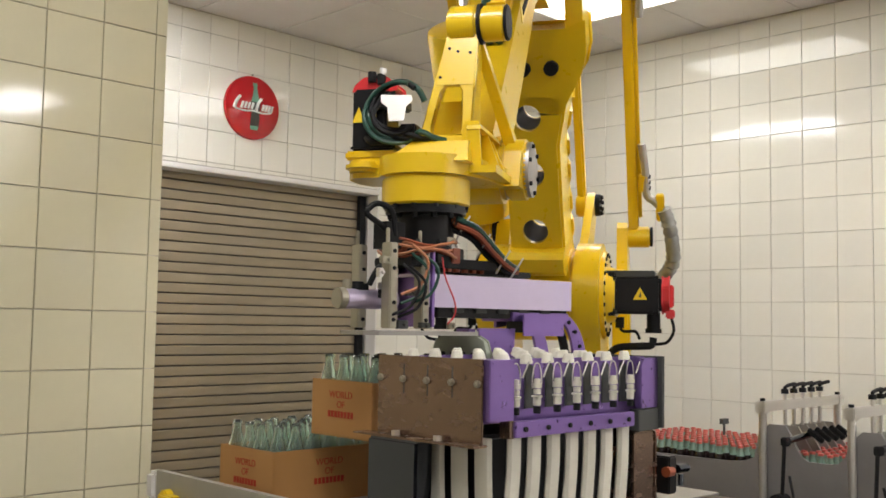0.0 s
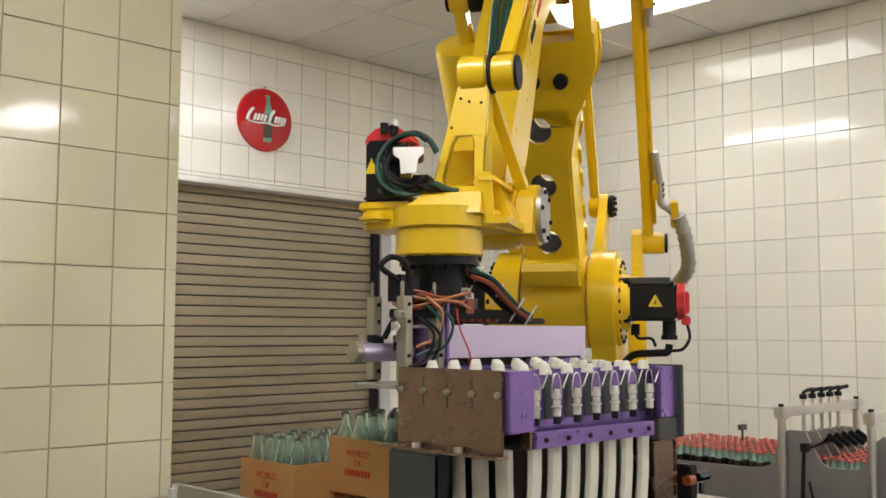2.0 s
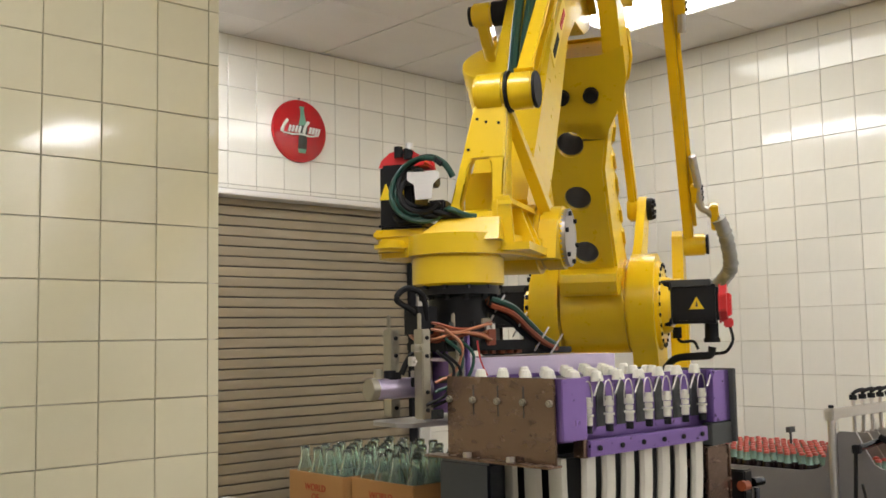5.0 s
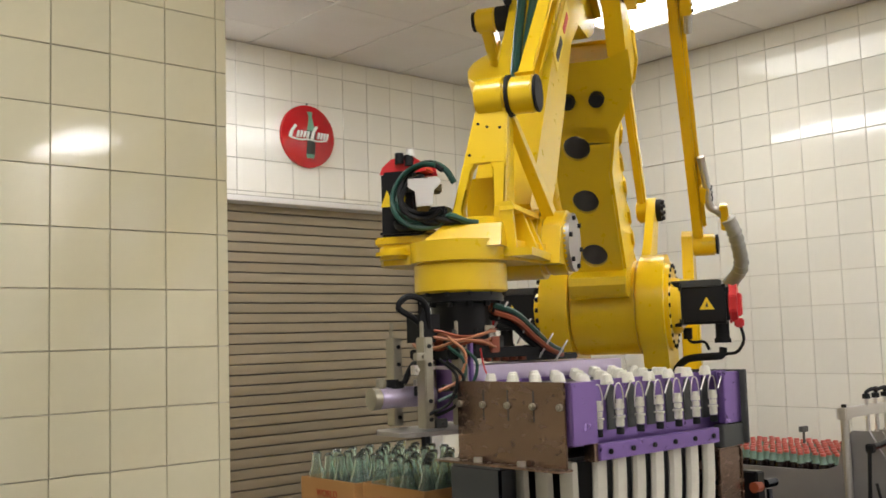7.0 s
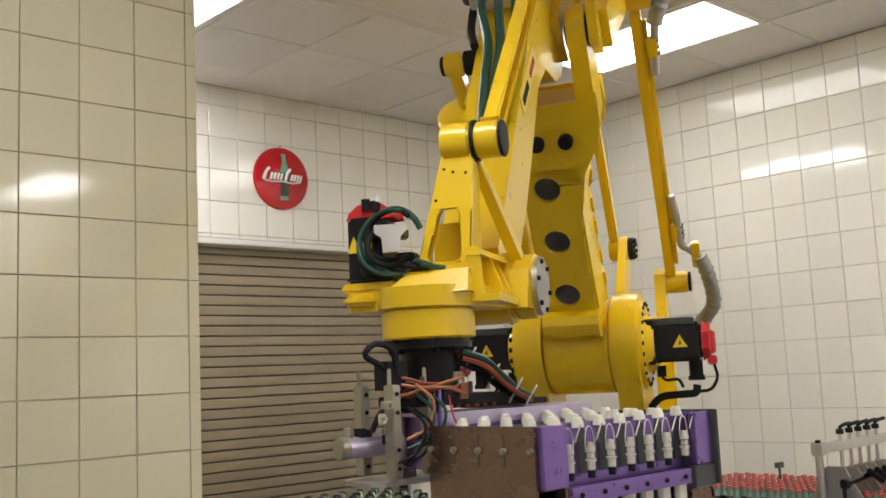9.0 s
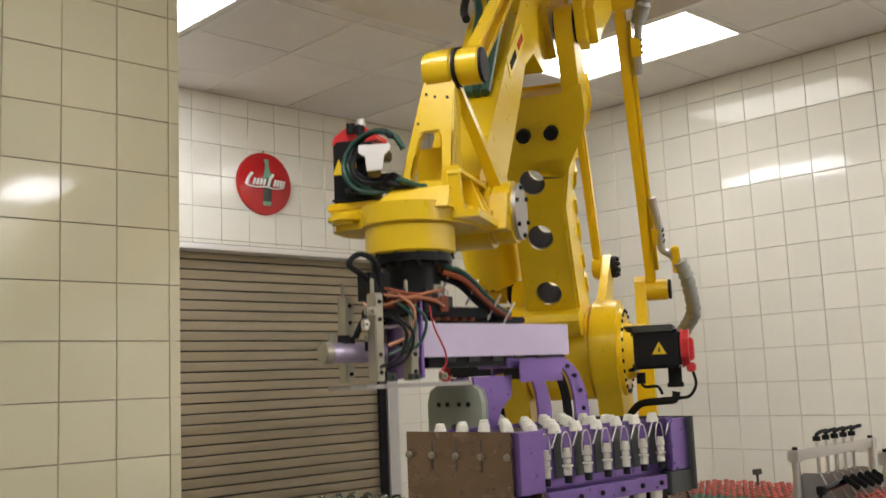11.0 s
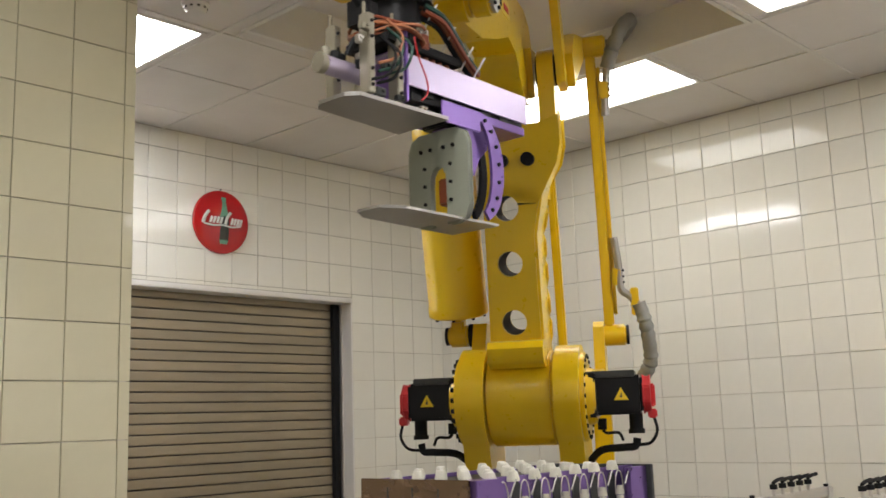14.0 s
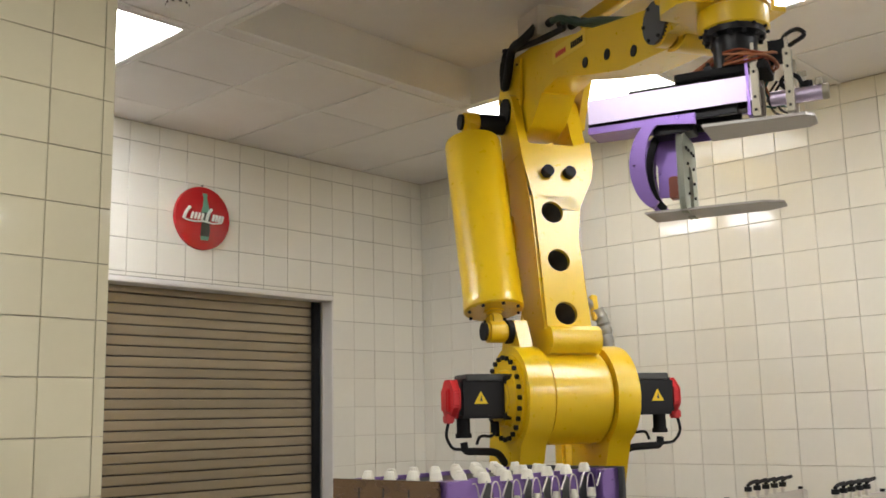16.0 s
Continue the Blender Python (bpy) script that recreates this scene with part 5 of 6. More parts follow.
    box(bm, (0.28, 0.0, -0.195), (0.3, 0.12, 0.02))
    part("valve_strip", bm, BLACK, g, bevel=0.004)
    # white ties round the bundle, red lead, small fittings on the posts
    for k, (tx, tz) in enumerate(((0.07, -0.065), (0.16, -0.115), (0.25, -0.16), (0.31, -0.182))):
        bm = B()
        tube(bm, [(tx + 0.012 * math.cos(a), -0.105 + 0.04 * math.cos(a + 1.2) * 0.9, tz + 0.035 * math.sin(a)) for a in [radians(d) for d in range(0, 361, 40)]], 0.003, 6)
        part("cable_tie", bm, FRAME_W, g)
    bm = B()
    tube(bm, [(-0.03, -0.125, -0.16), (-0.02, -0.13, -0.22), (0.02, -0.128, -0.29), (0.03, -0.12, -0.33), (0.0, -0.12, -0.36)], 0.0028, 6)
    part("red_lead", bm, RED, g, smooth=True)
    for k in range(7):
        bm = B()
        a = radians(150 + 36 * k)
        box(bm, (0.11 * math.cos(a), 0.1 * math.sin(a), -0.15), (0.035, 0.03, 0.05), None)
        cyl(bm, (0.11 * math.cos(a), 0.1 * math.sin(a), -0.125), (0.11 * math.cos(a), 0.1 * math.sin(a), -0.105), 0.009, n=8)
        part("air_valve", bm, (BLACK, ORANGE_W, DARKGREY)[k % 3], g, bevel=0.003)
    rng2 = random.Random(21)
    for k in range(14):
        bm = B()
        px, py, pz = rng2.uniform(-0.24, 0.1), rng2.uniform(-0.11, -0.04), rng2.uniform(-0.375, -0.1)
        box(bm, (px, py, pz), (rng2.uniform(0.015, 0.04), 0.02, rng2.uniform(0.012, 0.03)))
        cyl(bm, (px, py - 0.01, pz), (px, py - 0.022, pz), 0.006, n=8)
        part("fitting", bm, (ALU, RUBBER, STEEL, DARKGREY)[k % 4], g, bevel=0.002)
    for k in range(5):
        bm = B()
        x0, z0 = rng2.uniform(-0.2, 0.0), rng2.uniform(-0.2, -0.12)
        tube(bm, [(x0, -0.1, z0), (x0 + 0.04, -0.13, z0 - 0.05), (x0 + 0.02, -0.12, z0 - 0.12), (x0 - 0.04, -0.1, z0 - 0.15)], 0.005, 6)
        part("thin_lead", bm, (GREEN_W, RUBBER, COPPER_W)[k % 3], g, smooth=True)
    return g, clamp, pads


ROBOT, LOW, FORE, CAR, GRIP_OB, BAL, HEAD, RODS, CLAMP, PADS = build_robot()


# ---- cases of empty bottles on their roller table ----
CASE_L, CASE_W, CASE_H, CASE_Z = 0.385, 0.25, 0.15, 0.945


def words(text, size, m, mat, parent, name="lettering"):
    """Flat letters in Blender's own font, as a mesh."""
    cu = bpy.data.curves.new(name, "FONT")
    cu.body, cu.size, cu.align_x, cu.extrude = text, size, "CENTER", 0.0004
    tmp = bpy.data.objects.new("tmp_text", cu)
    mesh = bpy.data.meshes.new_from_object(tmp)
    bpy.data.objects.remove(tmp)
    mesh.materials.append(mat)
    ob = new(name, mesh)
    ob.matrix_basis = m
    ob.parent = parent
    return ob


def bottle_mesh():
    bm = B()
    prof = [(0.0, 0.0), (0.027, 0.0), (0.030, 0.008), (0.0295, 0.05), (0.0265, 0.085), (0.0295, 0.12), (0.029, 0.14), (0.022, 0.165), (0.0145, 0.195), (0.0125, 0.215), (0.0145, 0.218), (0.0148, 0.226), (0.0125, 0.232), (0.0105, 0.232), (0.0095, 0.215), (0.0115, 0.195), (0.0185, 0.165), (0.0255, 0.14), (0.026, 0.12), (0.023, 0.085), (0.026, 0.05), (0.0265, 0.012), (0.0, 0.01)]
    lathe(bm, [(r * 0.97, z * 0.9) for r, z in prof], 14)
    bmesh.ops.remove_doubles(bm, verts=bm.verts[:], dist=0.0002)
    bmesh.ops.recalc_face_normals(bm, faces=bm.faces[:])
    mesh = bpy.data.meshes.new("bottle")
    bm.to_mesh(mesh)
    bm.free()
    mesh.materials.append(GLASS)
    for p in mesh.polygons:
        p.use_smooth = True
    return mesh


def build_case(m, label):
    c = thing("bottle_case", label, "case", "cases of empty bottles", m=m)
    bm = B()
    t = 0.005
    L, W, H = CASE_L, CASE_W, CASE_H
    box(bm, (0, 0, t / 2), (L, W, t))
    for s in (-1, 1):
        box(bm, (s * (L / 2 - t / 2), 0, H / 2), (t, W, H))
        box(bm, (0, s * (W / 2 - t / 2), H / 2), (L - 2 * t, t, H - 0.002))
    part("carton", bm, CARD, c, "brown cardboard carton", bevel=0.0015)
    bm = B()
    for k in range(1, 6):
        box(bm, (-L / 2 + L * k / 6, 0, 0.055), (0.003, W - 0.012, 0.09))
    for k in range(1, 4):
        box(bm, (0, -W / 2 + W * k / 4, 0.054), (L - 0.012, 0.003, 0.09))
    part("divider", bm, CARD, c)
    rng = random.Random(5)
    mesh = bottle_mesh()
    for i in range(6):
        for j in range(4):
            ob = new("bottle", mesh)
            ob.matrix_basis = pose(-L / 2 + L * (i + 0.5) / 6 + rng.uniform(-0.002, 0.002), -W / 2 + W * (j + 0.5) / 4 + rng.uniform(-0.002, 0.002), 0.008, rng.uniform(-1.5, 1.5), rng.uniform(-1.5, 1.5), 0)
            ob.parent = c
    # print on the end and on the long side
    for rot, off, w in ((-90, (-L / 2 - 0.0012, 0.0), 1.0), (0, (0.0, -W / 2 - 0.0012), 1.0)):
        for k, word in enumerate(("WORLD", "OF")):
            m2 = Matrix.Translation((off[0], off[1], 0.103 - 0.026 * k)) @ pose(0, 0, 0, 0, 0, rot) @ pose(0, 0, 0, 90, 0, 0)
            words(word, 0.026, m2, CARD_RED, c)
        bm = B()
        for k in range(8):
            box(bm, ((k - 3.5) * 0.0135 * w, 0, 0), (0.010 * w, 0.001, 0.017))
        bmesh.ops.transform(bm, matrix=Matrix.Translation((off[0], off[1], 0.06)) @ pose(0, 0, 0, 0, 0, rot), verts=bm.verts[:])
        part("print_block", bm, CARD_RED, c)
    return c


CASE_A = build_case(pose(-3.785, -2.972, CASE_Z, 0, 0, 0.6), "brown cardboard case full of empty green glass bottles on rollers")
CASE_B = build_case(pose(-3.765, -3.235, CASE_Z), "brown cardboard case of empty green bottles set down by the robot")


def roller_table():
    t = thing("roller_conveyor", "low steel roller conveyor under the bottle cases", "conveyor", m=pose(0, 0, 0))
    for x in (-4.02, -3.5):
        bm = B()
        prism(bm, [(x - 0.015, 0.86), (x + 0.015, 0.86), (x + 0.015, 0.985), (x + 0.005, 0.997), (x - 0.015, 0.997)], "y", -3.44, -2.6)
        part("side_rail", bm, STEEL_DULL, t, bevel=0.003)
        bm = B()
        box(bm, (x, -2.575, 0.95), (0.05, 0.05, 0.085))
        part("rail_cap", bm, FRAME_W, t, "white end cap", bevel=0.012)
        for y in (-3.3, -2.7):
            bm = B()
            box(bm, (x, y, 0.43), (0.05, 0.05, 0.86))
            part("leg", bm, STEEL_DULL, t, bevel=0.004)
    for k in range(14):
        bm = B()
        y = -3.41 + 0.06 * k
        cyl(bm, (-4.0, y, 0.92), (-3.52, y, 0.92), 0.0245, n=14)
        part("roller", bm, STEEL, t, smooth=True)
    bm = B()
    cyl(bm, (-4.06, -2.68, 0.93), (-4.03, -2.68, 0.93), 0.022, n=14)
    box(bm, (-4.05, -2.7, 0.925), (0.03, 0.08, 0.03))
    part("sensor", bm, WARN, t, "small yellow sensor", bevel=0.004)


roller_table()


# ---- the bottle gripper head in the foreground ----
def bottle_head():
    X, Y, ZT = -3.94, -3.82, 1.378
    h = thing("bottle_gripper_head", "steel bottle gripping head in violet light, with white cups and hoses", "machine")
    bm = B()
    box(bm, (X, Y + 0.172, 1.286), (0.006, 0.344, 0.186))
    part("end_plate", bm, STEEL_BROWN, h, "brownish brushed steel end plate", bevel=0.0015)
    bm = B()
    for k in range(5):
        y = Y + 0.012 + 0.08 * k
        cyl(bm, (X - 0.003, y, 1.325), (X - 0.011, y, 1.325), 0.008, n=8)
        cyl(bm, (X - 0.003, y, 1.325), (X - 0.016, y, 1.325), 0.004, n=6)
    part("plate_bolts", bm, ALU, h, "small brass bolts")
    for k in range(1, 4):
        bm = B()
        box(bm, (X - 0.0032, Y + 0.012 + 0.08 * k, 1.325), (0.001, 0.004, 0.07))
        part("plate_slot", bm, JOINT, h)
    bm = B()
    box(bm, (X - 0.018, Y + 0.19, 1.191), (0.05, 0.4, 0.005))
    lip = part("plate_lip", bm, STEEL_BROWN, h, bevel=0.0015)
    bm = B()
    for y in (Y + 0.12, Y + 0.26):
        cyl(bm, (X - 0.02, y, 1.193), (X - 0.02, y, 1.204), 0.011, n=6)
    part("lip_bolts", bm, STEEL, lip)
    # side plates with violet light in their colour, and the far end
    bm = B()
    box(bm, (X + 0.36, Y + 0.035, 1.305), (0.708, 0.008, 0.145))
    part("side_plate", bm, VIOLET_LIT, h, "metal side plate tinted by violet light", bevel=0.0015)
    bm = B()
    box(bm, (X + 0.36, Y + 0.34, 1.29), (0.708, 0.008, 0.17))
    part("rear_plate", bm, VIOLET_LIT, h, bevel=0.0015)
    bm = B()
    box(bm, (X + 0.05, Y + 0.008, 1.31), (0.088, 0.045, 0.135))
    part("corner_block", bm, VIOLET_LIT, h, "metal corner block tinted by violet light", bevel=0.002)
    bm = B()
    box(bm, (X + 0.715, Y + 0.16, 1.285), (0.012, 0.37, 0.188))
    part("far_plate", bm, DARKGREY, h, bevel=0.0015)
    bm = B()
    box(bm, (X + 0.67, Y + 0.0, 1.31), (0.08, 0.02, 0.13))
    part("far_block", bm, VIOLET_LIT, h, bevel=0.002)
    bm = B()
    box(bm, (X + 0.66, Y + 0.0, 1.215), (0.1, 0.03, 0.055))
    part("far_bracket", bm, DARKGREY, h, bevel=0.002)
    bm = B()
    box(bm, (X + 0.335, Y - 0.012, 1.222), (0.49, 0.02, 0.036))
    bar = part("front_bar", bm, VIOLET_LIT, h, "metal clamp bar with bolts, tinted by violet light", bevel=0.002)
    bm = B()
    box(bm, (X + 0.085, Y + 0.0, 1.222), (0.02, 0.03, 0.04))
    part("bar_end", bm, STEEL_BROWN, h, bevel=0.002)
    bm = B()
    for k in range(6):
        x = X + 0.125 + 0.085 * k
        cyl(bm, (x, Y - 0.022, 1.222), (x, Y - 0.027, 1.222), 0.006, n=8)
    part("bar_bolts", bm, RUBBER, bar)
    bm = B()
    box(bm, (X + 0.36, Y + 0.19, 1.355), (0.7, 0.31, 0.02))
    part("cup_deck", bm, BLACK, h, bevel=0.002)
    # cups in rows
    bm = B()
    lathe(bm, [(0.0, 0.0), (0.0155, 0.0), (0.0155, 0.005), (0.0115, 0.02), (0.009, 0.023), (0.0, 0.023)], 12)
    bmesh.ops.recalc_face_normals(bm, faces=bm.faces[:])
    cup = bpy.data.meshes.new("cup")
    bm.to_mesh(cup)
    bm.free()
    cup.materials.append(WHITE_PL)
    rng = random.Random(9)
    for i in range(7):
        for j in range(5):
            ob = new("cup", cup)
            ob.matrix_basis = pose(X + 0.095 + 0.083 * i, Y + 0.02 + 0.075 * j, 1.3655 + rng.uniform(0, 0.006), rng.uniform(-3, 3), rng.uniform(-3, 3), 0)
            ob.parent = h
    # gripping fingers at the front with their slanted rods
    for i in range(7):
        x = X + 0.122 + 0.0797 * i
        bm = B()
        for z0, z1, r in ((1.322, 1.332, 0.008), (1.31, 1.322, 0.0115), (1.296, 1.308, 0.0095), (1.289, 1.294, 0.0135), (1.27, 1.288, 0.010)):
            cyl(bm, (x, Y + 0.005, z0), (x, Y + 0.005, z1), r, n=14)
        f = part("finger", bm, WHITE_PL, h, "white plastic bottle finger", bevel=0.001)
        bm = B()
        cyl(bm, (x, Y + 0.005, 1.252), (x, Y + 0.005, 1.268), 0.009, n=12)
        part("finger_tip", bm, RUBBER, f)
        bm = B()
        tube(bm, [(x - 0.017, Y + 0.006, 1.31), (x - 0.017, Y + 0.006, 1.34), (x - 0.008, Y + 0.006, 1.365), (x + 0.008, Y + 0.006, 1.365), (x + 0.017, Y + 0.006, 1.34), (x + 0.017, Y + 0.006, 1.31)], 0.0018, 6)
        part("wire_guard", bm, STEEL, f)
        # arched opening in the side plate, its shade painted as a dark slab
        bm = B()
        prism(bm, [(x - 0.017, 1.262), (x + 0.017, 1.262), (x + 0.017, 1.34), (x + 0.01, 1.36), (x, 1.366), (x - 0.01, 1.36), (x - 0.017, 1.34)], "y", Y + 0.027, Y + 0.033)
        part("finger_guide", bm, DARKGREY, h, "arched opening behind the finger, drawn as a dark slab")
        bm = B()
        cyl(bm, (x + 0.012, Y - 0.004, 1.335), (x + 0.036, Y - 0.004, 1.372), 0.0022, n=8)
        part("rod", bm, STEEL_DULL, h, smooth=True)
    # white hoses below, bowed
    for i in range(7):
        x = X + 0.115 + 0.075 * i
        bm = B()
        P = [(x + 0.008, 1.205), (x + 0.006, 1.12), (x - 0.006, 1.02), (x - 0.022, 0.9), (x - 0.03, 0.75)]
        S = smooth_pts([(p[0], 0, p[1]) for p in P], 5)
        rows = []
        for q in S:
            rows.append([bm.verts.new((q.x + 0.023 * math.cos(a), Y + 0.01 - 0.012 * math.sin(a), q.z)) for a in [radians(d) for d in range(0, 360, 45)]])
        for a, b2 in zip(rows, rows[1:]):
            for k in range(8):
                bm.faces.new((a[k], a[(k + 1) % 8], b2[(k + 1) % 8], b2[k]))
        part("hose", bm, WHITE_PL, h, "white plastic hose", smooth=True)
    for j in range(4):
        y = Y + 0.05 + 0.075 * j
        bm = B()
        S = smooth_pts([(X + 0.06, y, 1.2), (X + 0.058, y - 0.004, 1.1), (X + 0.05, y - 0.02, 0.95), (X + 0.05, y - 0.03, 0.75)], 5)
        rows = []
        for q in S:
            rows.append([bm.verts.new((q.x + 0.012 * math.cos(a), q.y + 0.027 * math.sin(a), q.z)) for a in [radians(d) for d in range(0, 360, 45)]])
        for a, b2 in zip(rows, rows[1:]):
            for k in range(8):
                bm.faces.new((a[k], a[(k + 1) % 8], b2[(k + 1) % 8], b2[k]))
        part("hose", bm, WHITE_PL, h, smooth=True)
    bm = B()
    box(bm, (X + 0.36, Y + 0.17, 0.85), (0.55, 0.18, 0.7))
    part("core", bm, BLACK, h, bevel=0.01)
    # polished valve box under the plate
    bm = B()
    box(bm, (X + 0.0, Y + 0.265, 1.04), (0.06, 0.17, 0.29))
    v = part("valve_box", bm, CHROME, h, "mirror-polished steel valve box", bevel=0.006)
    bm = B()
    cyl(bm, (X - 0.045, Y + 0.31, 0.93), (X - 0.045, Y + 0.31, 1.0), 0.017, n=16)
    cyl(bm, (X - 0.045, Y + 0.31, 1.0), (X - 0.045, Y + 0.31, 1.03), 0.009, n=12)
    part("valve", bm, STEEL, v, bevel=0.002, smooth=True)
    # right-hand carrier column
    bm = B()
    box(bm, (X + 0.68, Y + 0.02, 0.98), (0.1, 0.012, 0.4))
    box(bm, (X + 0.735, Y + 0.1, 0.98), (0.012, 0.18, 0.4))
    part("carrier_column", bm, STEEL_BROWN, h, bevel=0.003)
    bm = B()
    box(bm, (X + 0.36, Y + 0.17, 0.266), (0.7, 0.5, 0.508))
    part("machine_base", bm, GREYMETAL, h, bevel=0.01)
    bm = B()
    cyl(bm, (X + 0.76, Y - 0.005, 1.07), (X + 0.79, Y - 0.005, 1.07), 0.014, n=12)
    part("orange_fitting", bm, ORANGE_W, h, "orange air fitting")
    bm = B()
    cyl(bm, (X + 0.81, Y - 0.01, 1.075), (X + 0.86, Y - 0.01, 1.075), 0.012, n=12)
    cyl(bm, (X + 0.83, Y - 0.01, 1.06), (X + 0.83, Y - 0.01, 1.03), 0.008, n=10)
    part("chrome_fitting", bm, CHROME, h, smooth=True)
    bm = B()
    box(bm, (X + 0.79, Y + 0.02, 1.06), (0.04, 0.06, 0.1))
    part("fitting_block", bm, BLACK, h, bevel=0.004)
    # its true length and height
    for o in h.children_recursive:
        if o.data.users > 1:
            o.location.x = X + (o.location.x - X) * 0.945
        else:
            o.data.transform(Matrix.Translation((X, 0, 0)) @ Matrix.Diagonal((0.945, 1, 1, 1)) @ Matrix.Translation((-X, 0, 0)))
    h.location.z = -0.012


bottle_head()


def side_guards():
    for k, (dx, mat, zt) in enumerate(((0.0, GREYMETAL, 1.15), (0.12, DARKGREY, 1.19))):
        g = thing("machine_guard", "grey sheet-metal guard of the bottle conveyor", "machine guard", "machine guards", m=pose(-2.98 + dx, -3.45 + dx * 0.6, 0))
        bm = B()
        prism(bm, [(-0.12, 0.0), (0.14, 0.0), (0.14, zt - 0.24), (0.09, zt - 0.02), (0.06, zt), (-0.09, zt), (-0.12, zt - 0.03)], "y", -0.012, 0.012)
        part("sheet", bm, mat, g, bevel=0.006)
        bm = B()
        box(bm, (0.0, 0.03, zt - 0.02), (0.16, 0.05, 0.02))
        part("top_flange", bm, mat, g, bevel=0.004)


side_guards()


# ---- the conveyor of filled bottles along the side wall ----
CX0, CX1, CAPZ = -1.56, -0.94, 0.935


def capped_bottle():
    b = thing("capped_bottle", "small filled cola bottle with a red crown cap", "bottle", "filled bottles on the conveyor")
    bm = B()
    lathe(bm, [(0.0, 0.0), (0.022, 0.0), (0.0235, 0.008), (0.023, 0.04), (0.021, 0.058), (0.0232, 0.08), (0.022, 0.096), (0.0178, 0.11)], 12)
    part("body", bm, COLA, b, "dark cola seen through glass", smooth=True)
    bm = B()
    lathe(bm, [(0.018, 0.109), (0.0125, 0.126), (0.0095, 0.14), (0.0095, 0.149), (0.0, 0.149)], 12)
    part("neck", bm, GLASS_DARK, b, "green glass neck", smooth=True)
    bm = B()
    lathe(bm, [(0.0, 0.156), (0.0105, 0.156), (0.0122, 0.1535), (0.013, 0.145), (0.0098, 0.145)], 14)
    part("cap", bm, CAP_RED, b, "red crown cap", smooth=True)
    return b


def bottle_line():
    c = thing("bottle_conveyor", "grey steel bottle conveyor with raised lane guards", "conveyor")
    y0, y1 = -5.2, -2.45
    bm = B()
    box(bm, ((CX0 + CX1) / 2, (y0 + y1) / 2, CAPZ - 0.171), (CX1 - CX0, y1 - y0, 0.03))
    part("belt", bm, GREYMETAL, c)
    bm = B()
    # front guard with scalloped humps at the frames
    prof = [(y1, 0.55), (y1, 0.868), (-3.1, 0.872), (-3.17, 0.88), (-3.22, 0.9), (-3.24, 1.0), (-3.29, 1.045), (-3.36, 1.045), (-3.40, 0.97), (-3.43, 0.92), (-3.46, 0.905), (-3.54, 0.905), (-3.58, 0.91), (-3.61, 0.94), (-3.63, 1.0), (-3.68, 1.045), (-3.75, 1.045), (-3.81, 0.95), (-3.88, 0.905), (y0, 0.905), (y0, 0.55)]
    prism(bm, prof, "x", CX0 - 0.03, CX0 - 0.018)
    part("front_guard", bm, GREYMETAL, c, "grey steel guard plate with raised humps", bevel=0.003)
    bm = B()
    box(bm, (CX1 + 0.03, (y0 + y1) / 2, 0.78), (0.02, y1 - y0, 0.2))
    part("rear_guard", bm, GREYMETAL, c, bevel=0.003)
    bm = B()
    box(bm, (CX0 - 0.07, (y0 + y1) / 2, 0.68), (0.06, y1 - y0, 0.05))
    part("lower_rail", bm, BLACK, c, bevel=0.006)
    bm = B()
    box(bm, (CX0 - 0.11, (y0 + y1) / 2, 0.72), (0.02, y1 - y0, 0.02))
    part("bright_rail", bm, STEEL, c, bevel=0.003)
    bm = B()
    box(bm, ((CX0 + CX1) / 2, (y0 + y1) / 2, 0.35), (CX1 - CX0, y1 - y0 - 0.1, 0.6))
    part("machine_base", bm, BLACK, c, bevel=0.01)
    for k, yb in enumerate((-3.27, -3.645)):
        f = thing("lane_bridge", "steel bridge frame with black clamp levers over the conveyor", "bridge frame", "lane bridges", m=pose(0, yb, 0))
        for x, z0 in ((CX0 - 0.05, 0.62), (CX1 + 0.06, 0.7)):
            bm = B()
            cyl(bm, (x, 0, z0), (x, 0, 1.12), 0.0165, n=18)
            part("post", bm, STEEL, f, smooth=True)
            bm = B()
            box(bm, (x, 0, 1.115), (0.055, 0.046, 0.05))
            part("post_clamp", bm, STEEL, f, bevel=0.005)
            bm = B()
            cyl(bm, (x, 0, 1.14), (x, 0, 1.152), 0.012, n=6)
            part("post_bolt", bm, RUBBER, f)
        bm = B()
        box(bm, ((CX0 + CX1) / 2, 0, 1.118), (CX1 - CX0 + 0.1, 0.035, 0.042))
        part("cross_beam", bm, STEEL, f, bevel=0.004)
        for j in range(5):
            x = CX0 + 0.13 + 0.085 * j
            bm = B()
            cyl(bm, (x, -0.01, 0.98), (x, -0.01, 1.17), 0.008, n=10)
            part("lane_rod", bm, STEEL, f, smooth=True)
            bm = B()
            cyl(bm, (x, -0.01, 1.165), (x, -0.01, 1.185), 0.016, n=12)
            tube(bm, [(x, -0.01, 1.19), (x + 0.03, -0.012, 1.2), (x + 0.085, -0.015, 1.205)], 0.008, 8)
            part("clamp_lever", bm, RUBBER, f, "black clamp lever", smooth=True)
            bm = B()
            prism(bm, [(0.03, 0.78), (0.03, 0.98), (-0.0, 1.03), (-0.07, 1.03), (-0.13, 0.93), (-0.13, 0.78)], "x", x - 0.004, x + 0.004)
            part("lane_plate", bm, STEEL_DULL, f, bevel=0.0015)
        # a round bar with black knobs slung in front of it
        bm = B()
        cyl(bm, (CX0 - 0.1, -0.12, 0.985), (CX0 + 0.2, -0.12, 1.005), 0.014, n=12)
        part("cross_bar", bm, CHROME, f, smooth=True)
        bm = B()
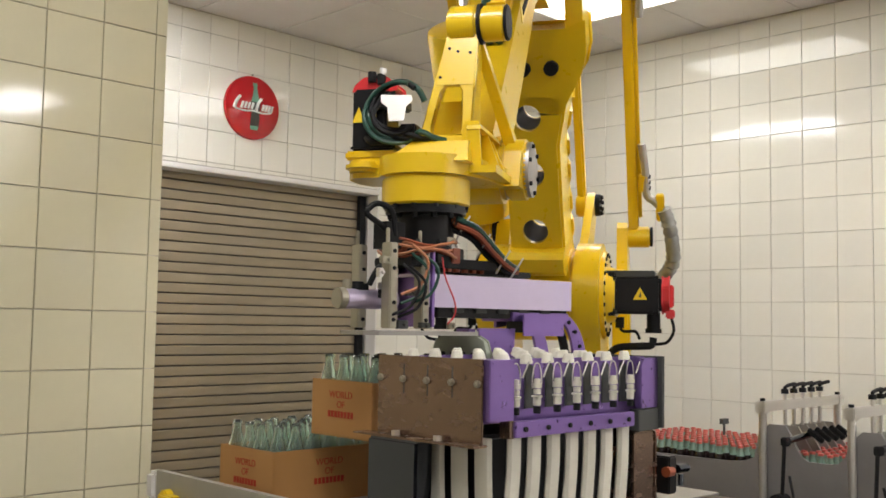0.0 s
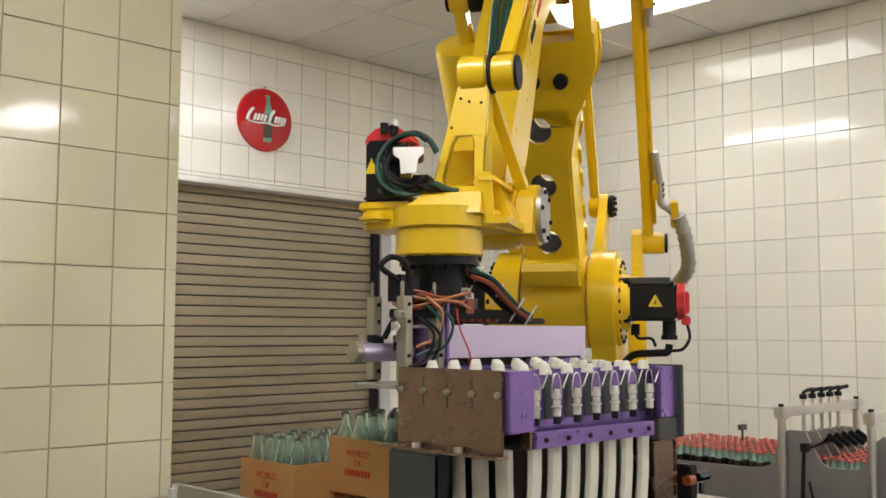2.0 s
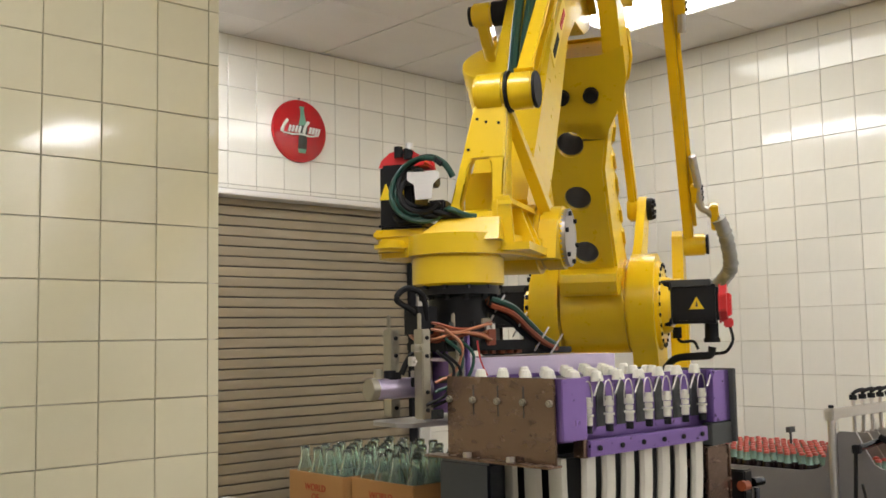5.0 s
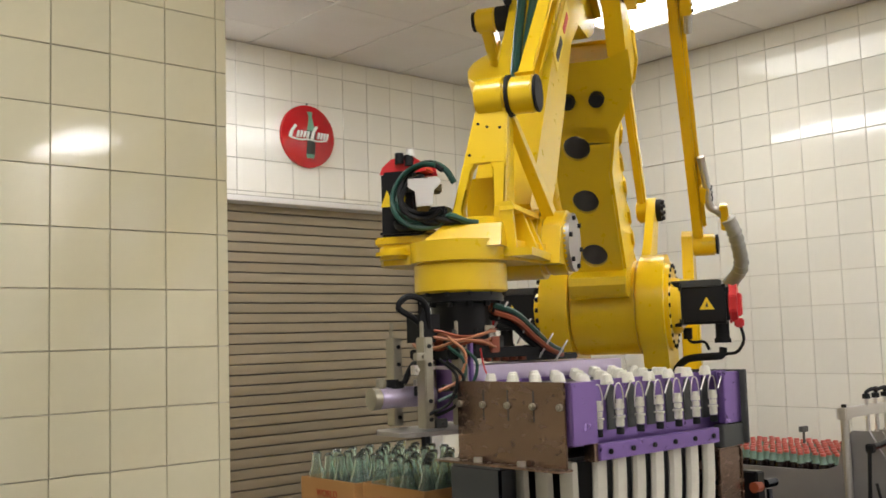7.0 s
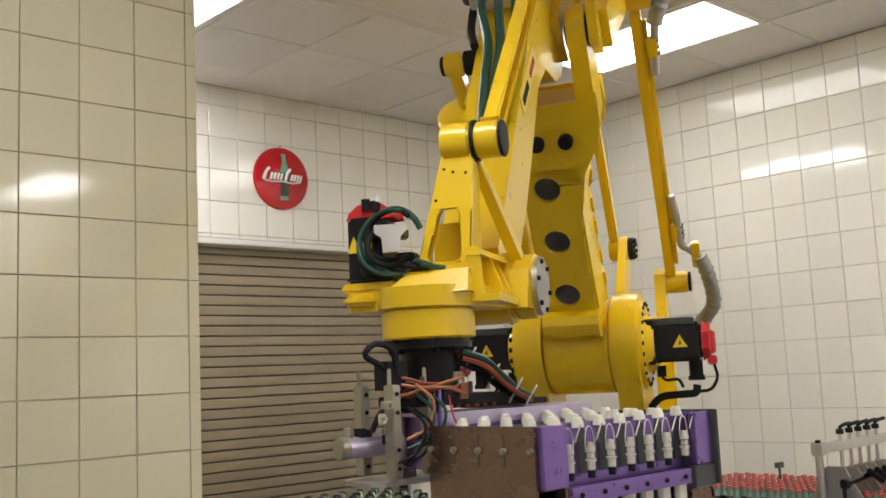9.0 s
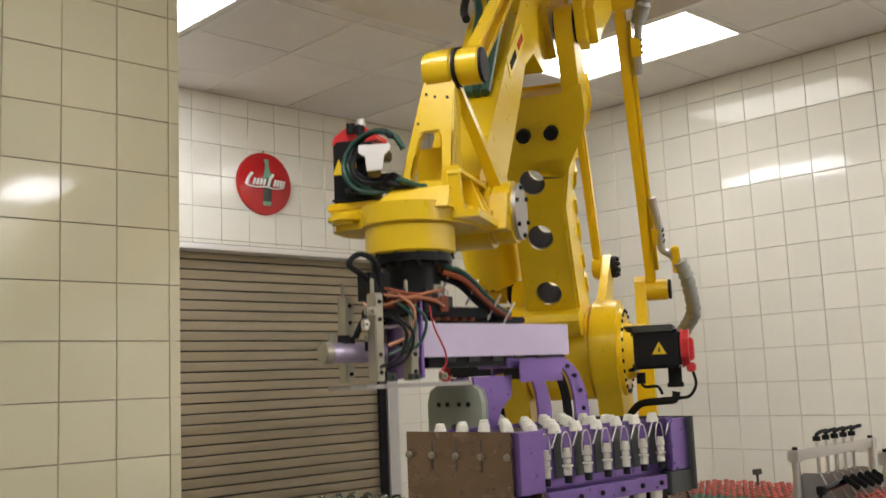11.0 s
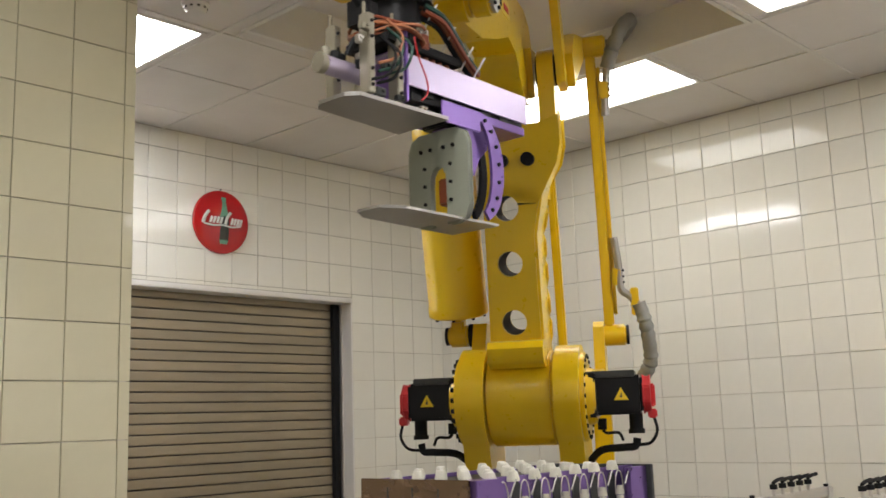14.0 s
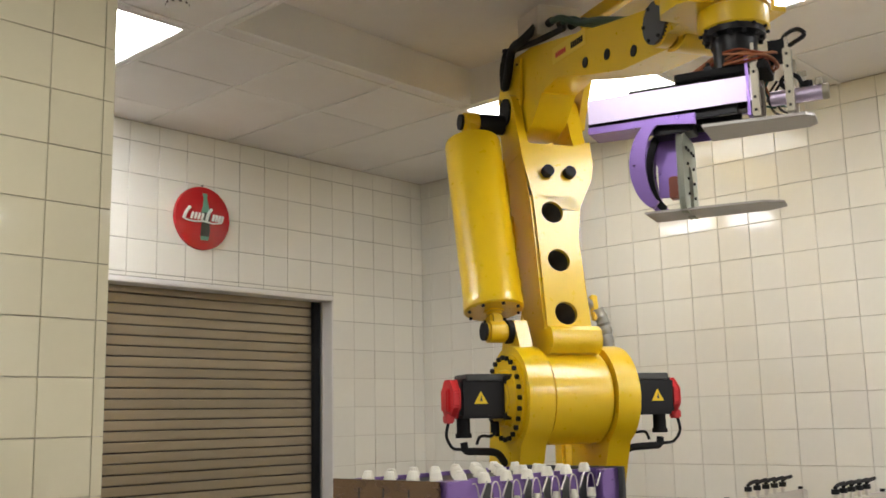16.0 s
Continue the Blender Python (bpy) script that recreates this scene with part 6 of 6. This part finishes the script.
        box(bm, (CX0 - 0.09, -0.12, 0.985), (0.035, 0.03, 0.035))
        part("bar_end", bm, RUBBER, f, "black bar end", bevel=0.004)
        for j in range(5):
            x = CX0 + 0.1 + 0.07 * j
            bm = B()
            box(bm, (0, 0, 0), (0.014, 0.08, 0.024), pose(x, -0.16, 1.0, 35, 0, 0))
            part("bar_clamp", bm, RUBBER, f, "black bar clamp", bevel=0.004)
        bm = B()
        cyl(bm, (CX0 - 0.1, -0.12, 0.98), (CX0 - 0.1, -0.1, 0.6), 0.008, n=10)
        cyl(bm, (CX0 - 0.1, -0.14, 0.85), (CX0 - 0.14, -0.2, 0.66), 0.006, n=8)
        part("stay", bm, BLACK, f)
        bm = B()
        cyl(bm, (CX0 - 0.14, -0.1, 0.74), (CX0 - 0.06, -0.1, 0.74), 0.035, n=16)
        part("knob", bm, RUBBER, f, "round black knob", bevel=0.006)
        bm = B()
        cyl(bm, (CX0 - 0.13, -0.1, 0.5), (CX0 - 0.13, -0.1, 0.71), 0.022, n=14)
        part("lower_post", bm, STEEL, f, smooth=True)
    src = capped_bottle()
    rng = random.Random(2)
    first = True
    for i in range(30):
        for j in range(10):
            x = CX0 + 0.035 + 0.056 * j + (0.028 if i % 2 else 0.0)
            y = -2.52 - 0.05 * i
            if x > CX1 - 0.03:
                continue
            m = pose(x + rng.uniform(-0.003, 0.003), y + rng.uniform(-0.003, 0.003), CAPZ - 0.156, 0, 0, rng.uniform(0, 360))
            if first:
                src.matrix_basis = m
                first = False
            else:
                copy_thing(src, m)
    t = thing("steel_tray", "flat bright steel tray beside the conveyor", "tray", m=pose(-2.15, -3.12, 0.8))
    bm = B()
    box(bm, (0, 0, 0), (0.3, 0.34, 0.012))
    part("tray_sheet", bm, STEEL, t, bevel=0.003)
    bm = B()
    box(bm, (0, 0, -0.4), (0.24, 0.28, 0.79))
    part("tray_stand", bm, BLACK, t, bevel=0.01)
    n = thing("bottle_sensor", "small sensor bracket above the bottle lane", "sensor", m=pose(-1.2, -2.86, 0))
    bm = B()
    cyl(bm, (0, 0, 0.76), (0, 0, 1.0), 0.006, n=8)
    box(bm, (0, 0, 1.0), (0.05, 0.02, 0.025))
    part("bracket", bm, DARKGREY, n)


bottle_line()


# ---- motion ----
def motions():
    ts = [0.25 * k for k in range(65)]
    walk(ROBOT, [(t, pose(JX, JY, 0, 0, 0, at_time(JOINTS, t, 1))) for t in ts])
    rows = {k: [] for k in ("low", "fore", "car", "grip", "bal", "head", "inner", "crank", "outer", "level", "wrist")}
    for t in ts:
        p, q, e, w = kin(t)
        rows["low"].append((t, pose(E2, 0, Z2, 0, p, 0)))
        rows["fore"].append((t, pose(e[0], YF, e[1], 0, -q, 0)))
        rows["car"].append((t, pose(w[0], 0, w[1])))
        rows["grip"].append((t, pose(w[0] + WA, 0, w[1] + WD, 0, 0, at_time(GRIP, t, 1) - at_time(JOINTS, t, 1))))
        foot = (E2 - 0.053, Z2 + 0.306)
        head = (e[0] - 0.026, e[1] - 0.06)
        rows["bal"].append((t, bar_pose(foot, head, -0.3)))
        m = bar_pose(foot, head, -0.3)
        rows["head"].append((t, Matrix.Translation((head[0] - foot[0], 0, head[1] - foot[1])) @ m))
        a = (E2 + CR * math.cos(radians(q + CA)), Z2 + CR * math.sin(radians(q + CA)))
        rows["inner"].append((t, bar_pose(a, (a[0] + e[0] - E2, a[1] + e[1] - Z2), 0.125)))
        rows["crank"].append((t, bar_pose((E2, Z2), a, 0.0)))
        rows["outer"].append((t, bar_pose((E2 + OX, Z2 + OZ), (e[0] + OX, e[1] + OZ), 0.375)))
        rows["level"].append((t, pose(e[0], 0, e[1])))
        rows["wrist"].append((t, bar_pose((e[0] + CX, e[1] + CZ), (w[0] + CX, w[1] + CZ), 0.168)))
    for obs, k in ((CLAMP, 1), (PADS, 2)):
        for ob in obs:
            walk(ob, [(t, pose(at_time(SLIDE, t, k), 0, -0.03 * (k - 1))) for t in ts])
    # the case that the gripper sets down
    def wrist_at(t):
        p, q, e, w = kin(t)
        return pose(JX, JY, 0, 0, 0, at_time(JOINTS, t, 1)) @ Vector((w[0] + WA, 0, w[1]))
    rest, rows_case = wrist_at(4.5), []
    for t in ts:
        d = wrist_at(min(t, 4.5)) - rest
        rows_case.append((t, pose(-3.765 + d.x, -3.235 + d.y, CASE_Z + max(d.z, 0.0) * 1.2)))
    walk(CASE_B, rows_case)
    for k, ob in (("low", LOW), ("fore", FORE), ("car", CAR), ("grip", GRIP_OB), ("bal", BAL), ("head", HEAD), ("inner", RODS["inner"]), ("crank", RODS["crank"]), ("outer", RODS["outer"]), ("level", RODS["level"]), ("wrist", RODS["wrist"])):
        walk(ob, rows[k])


motions()
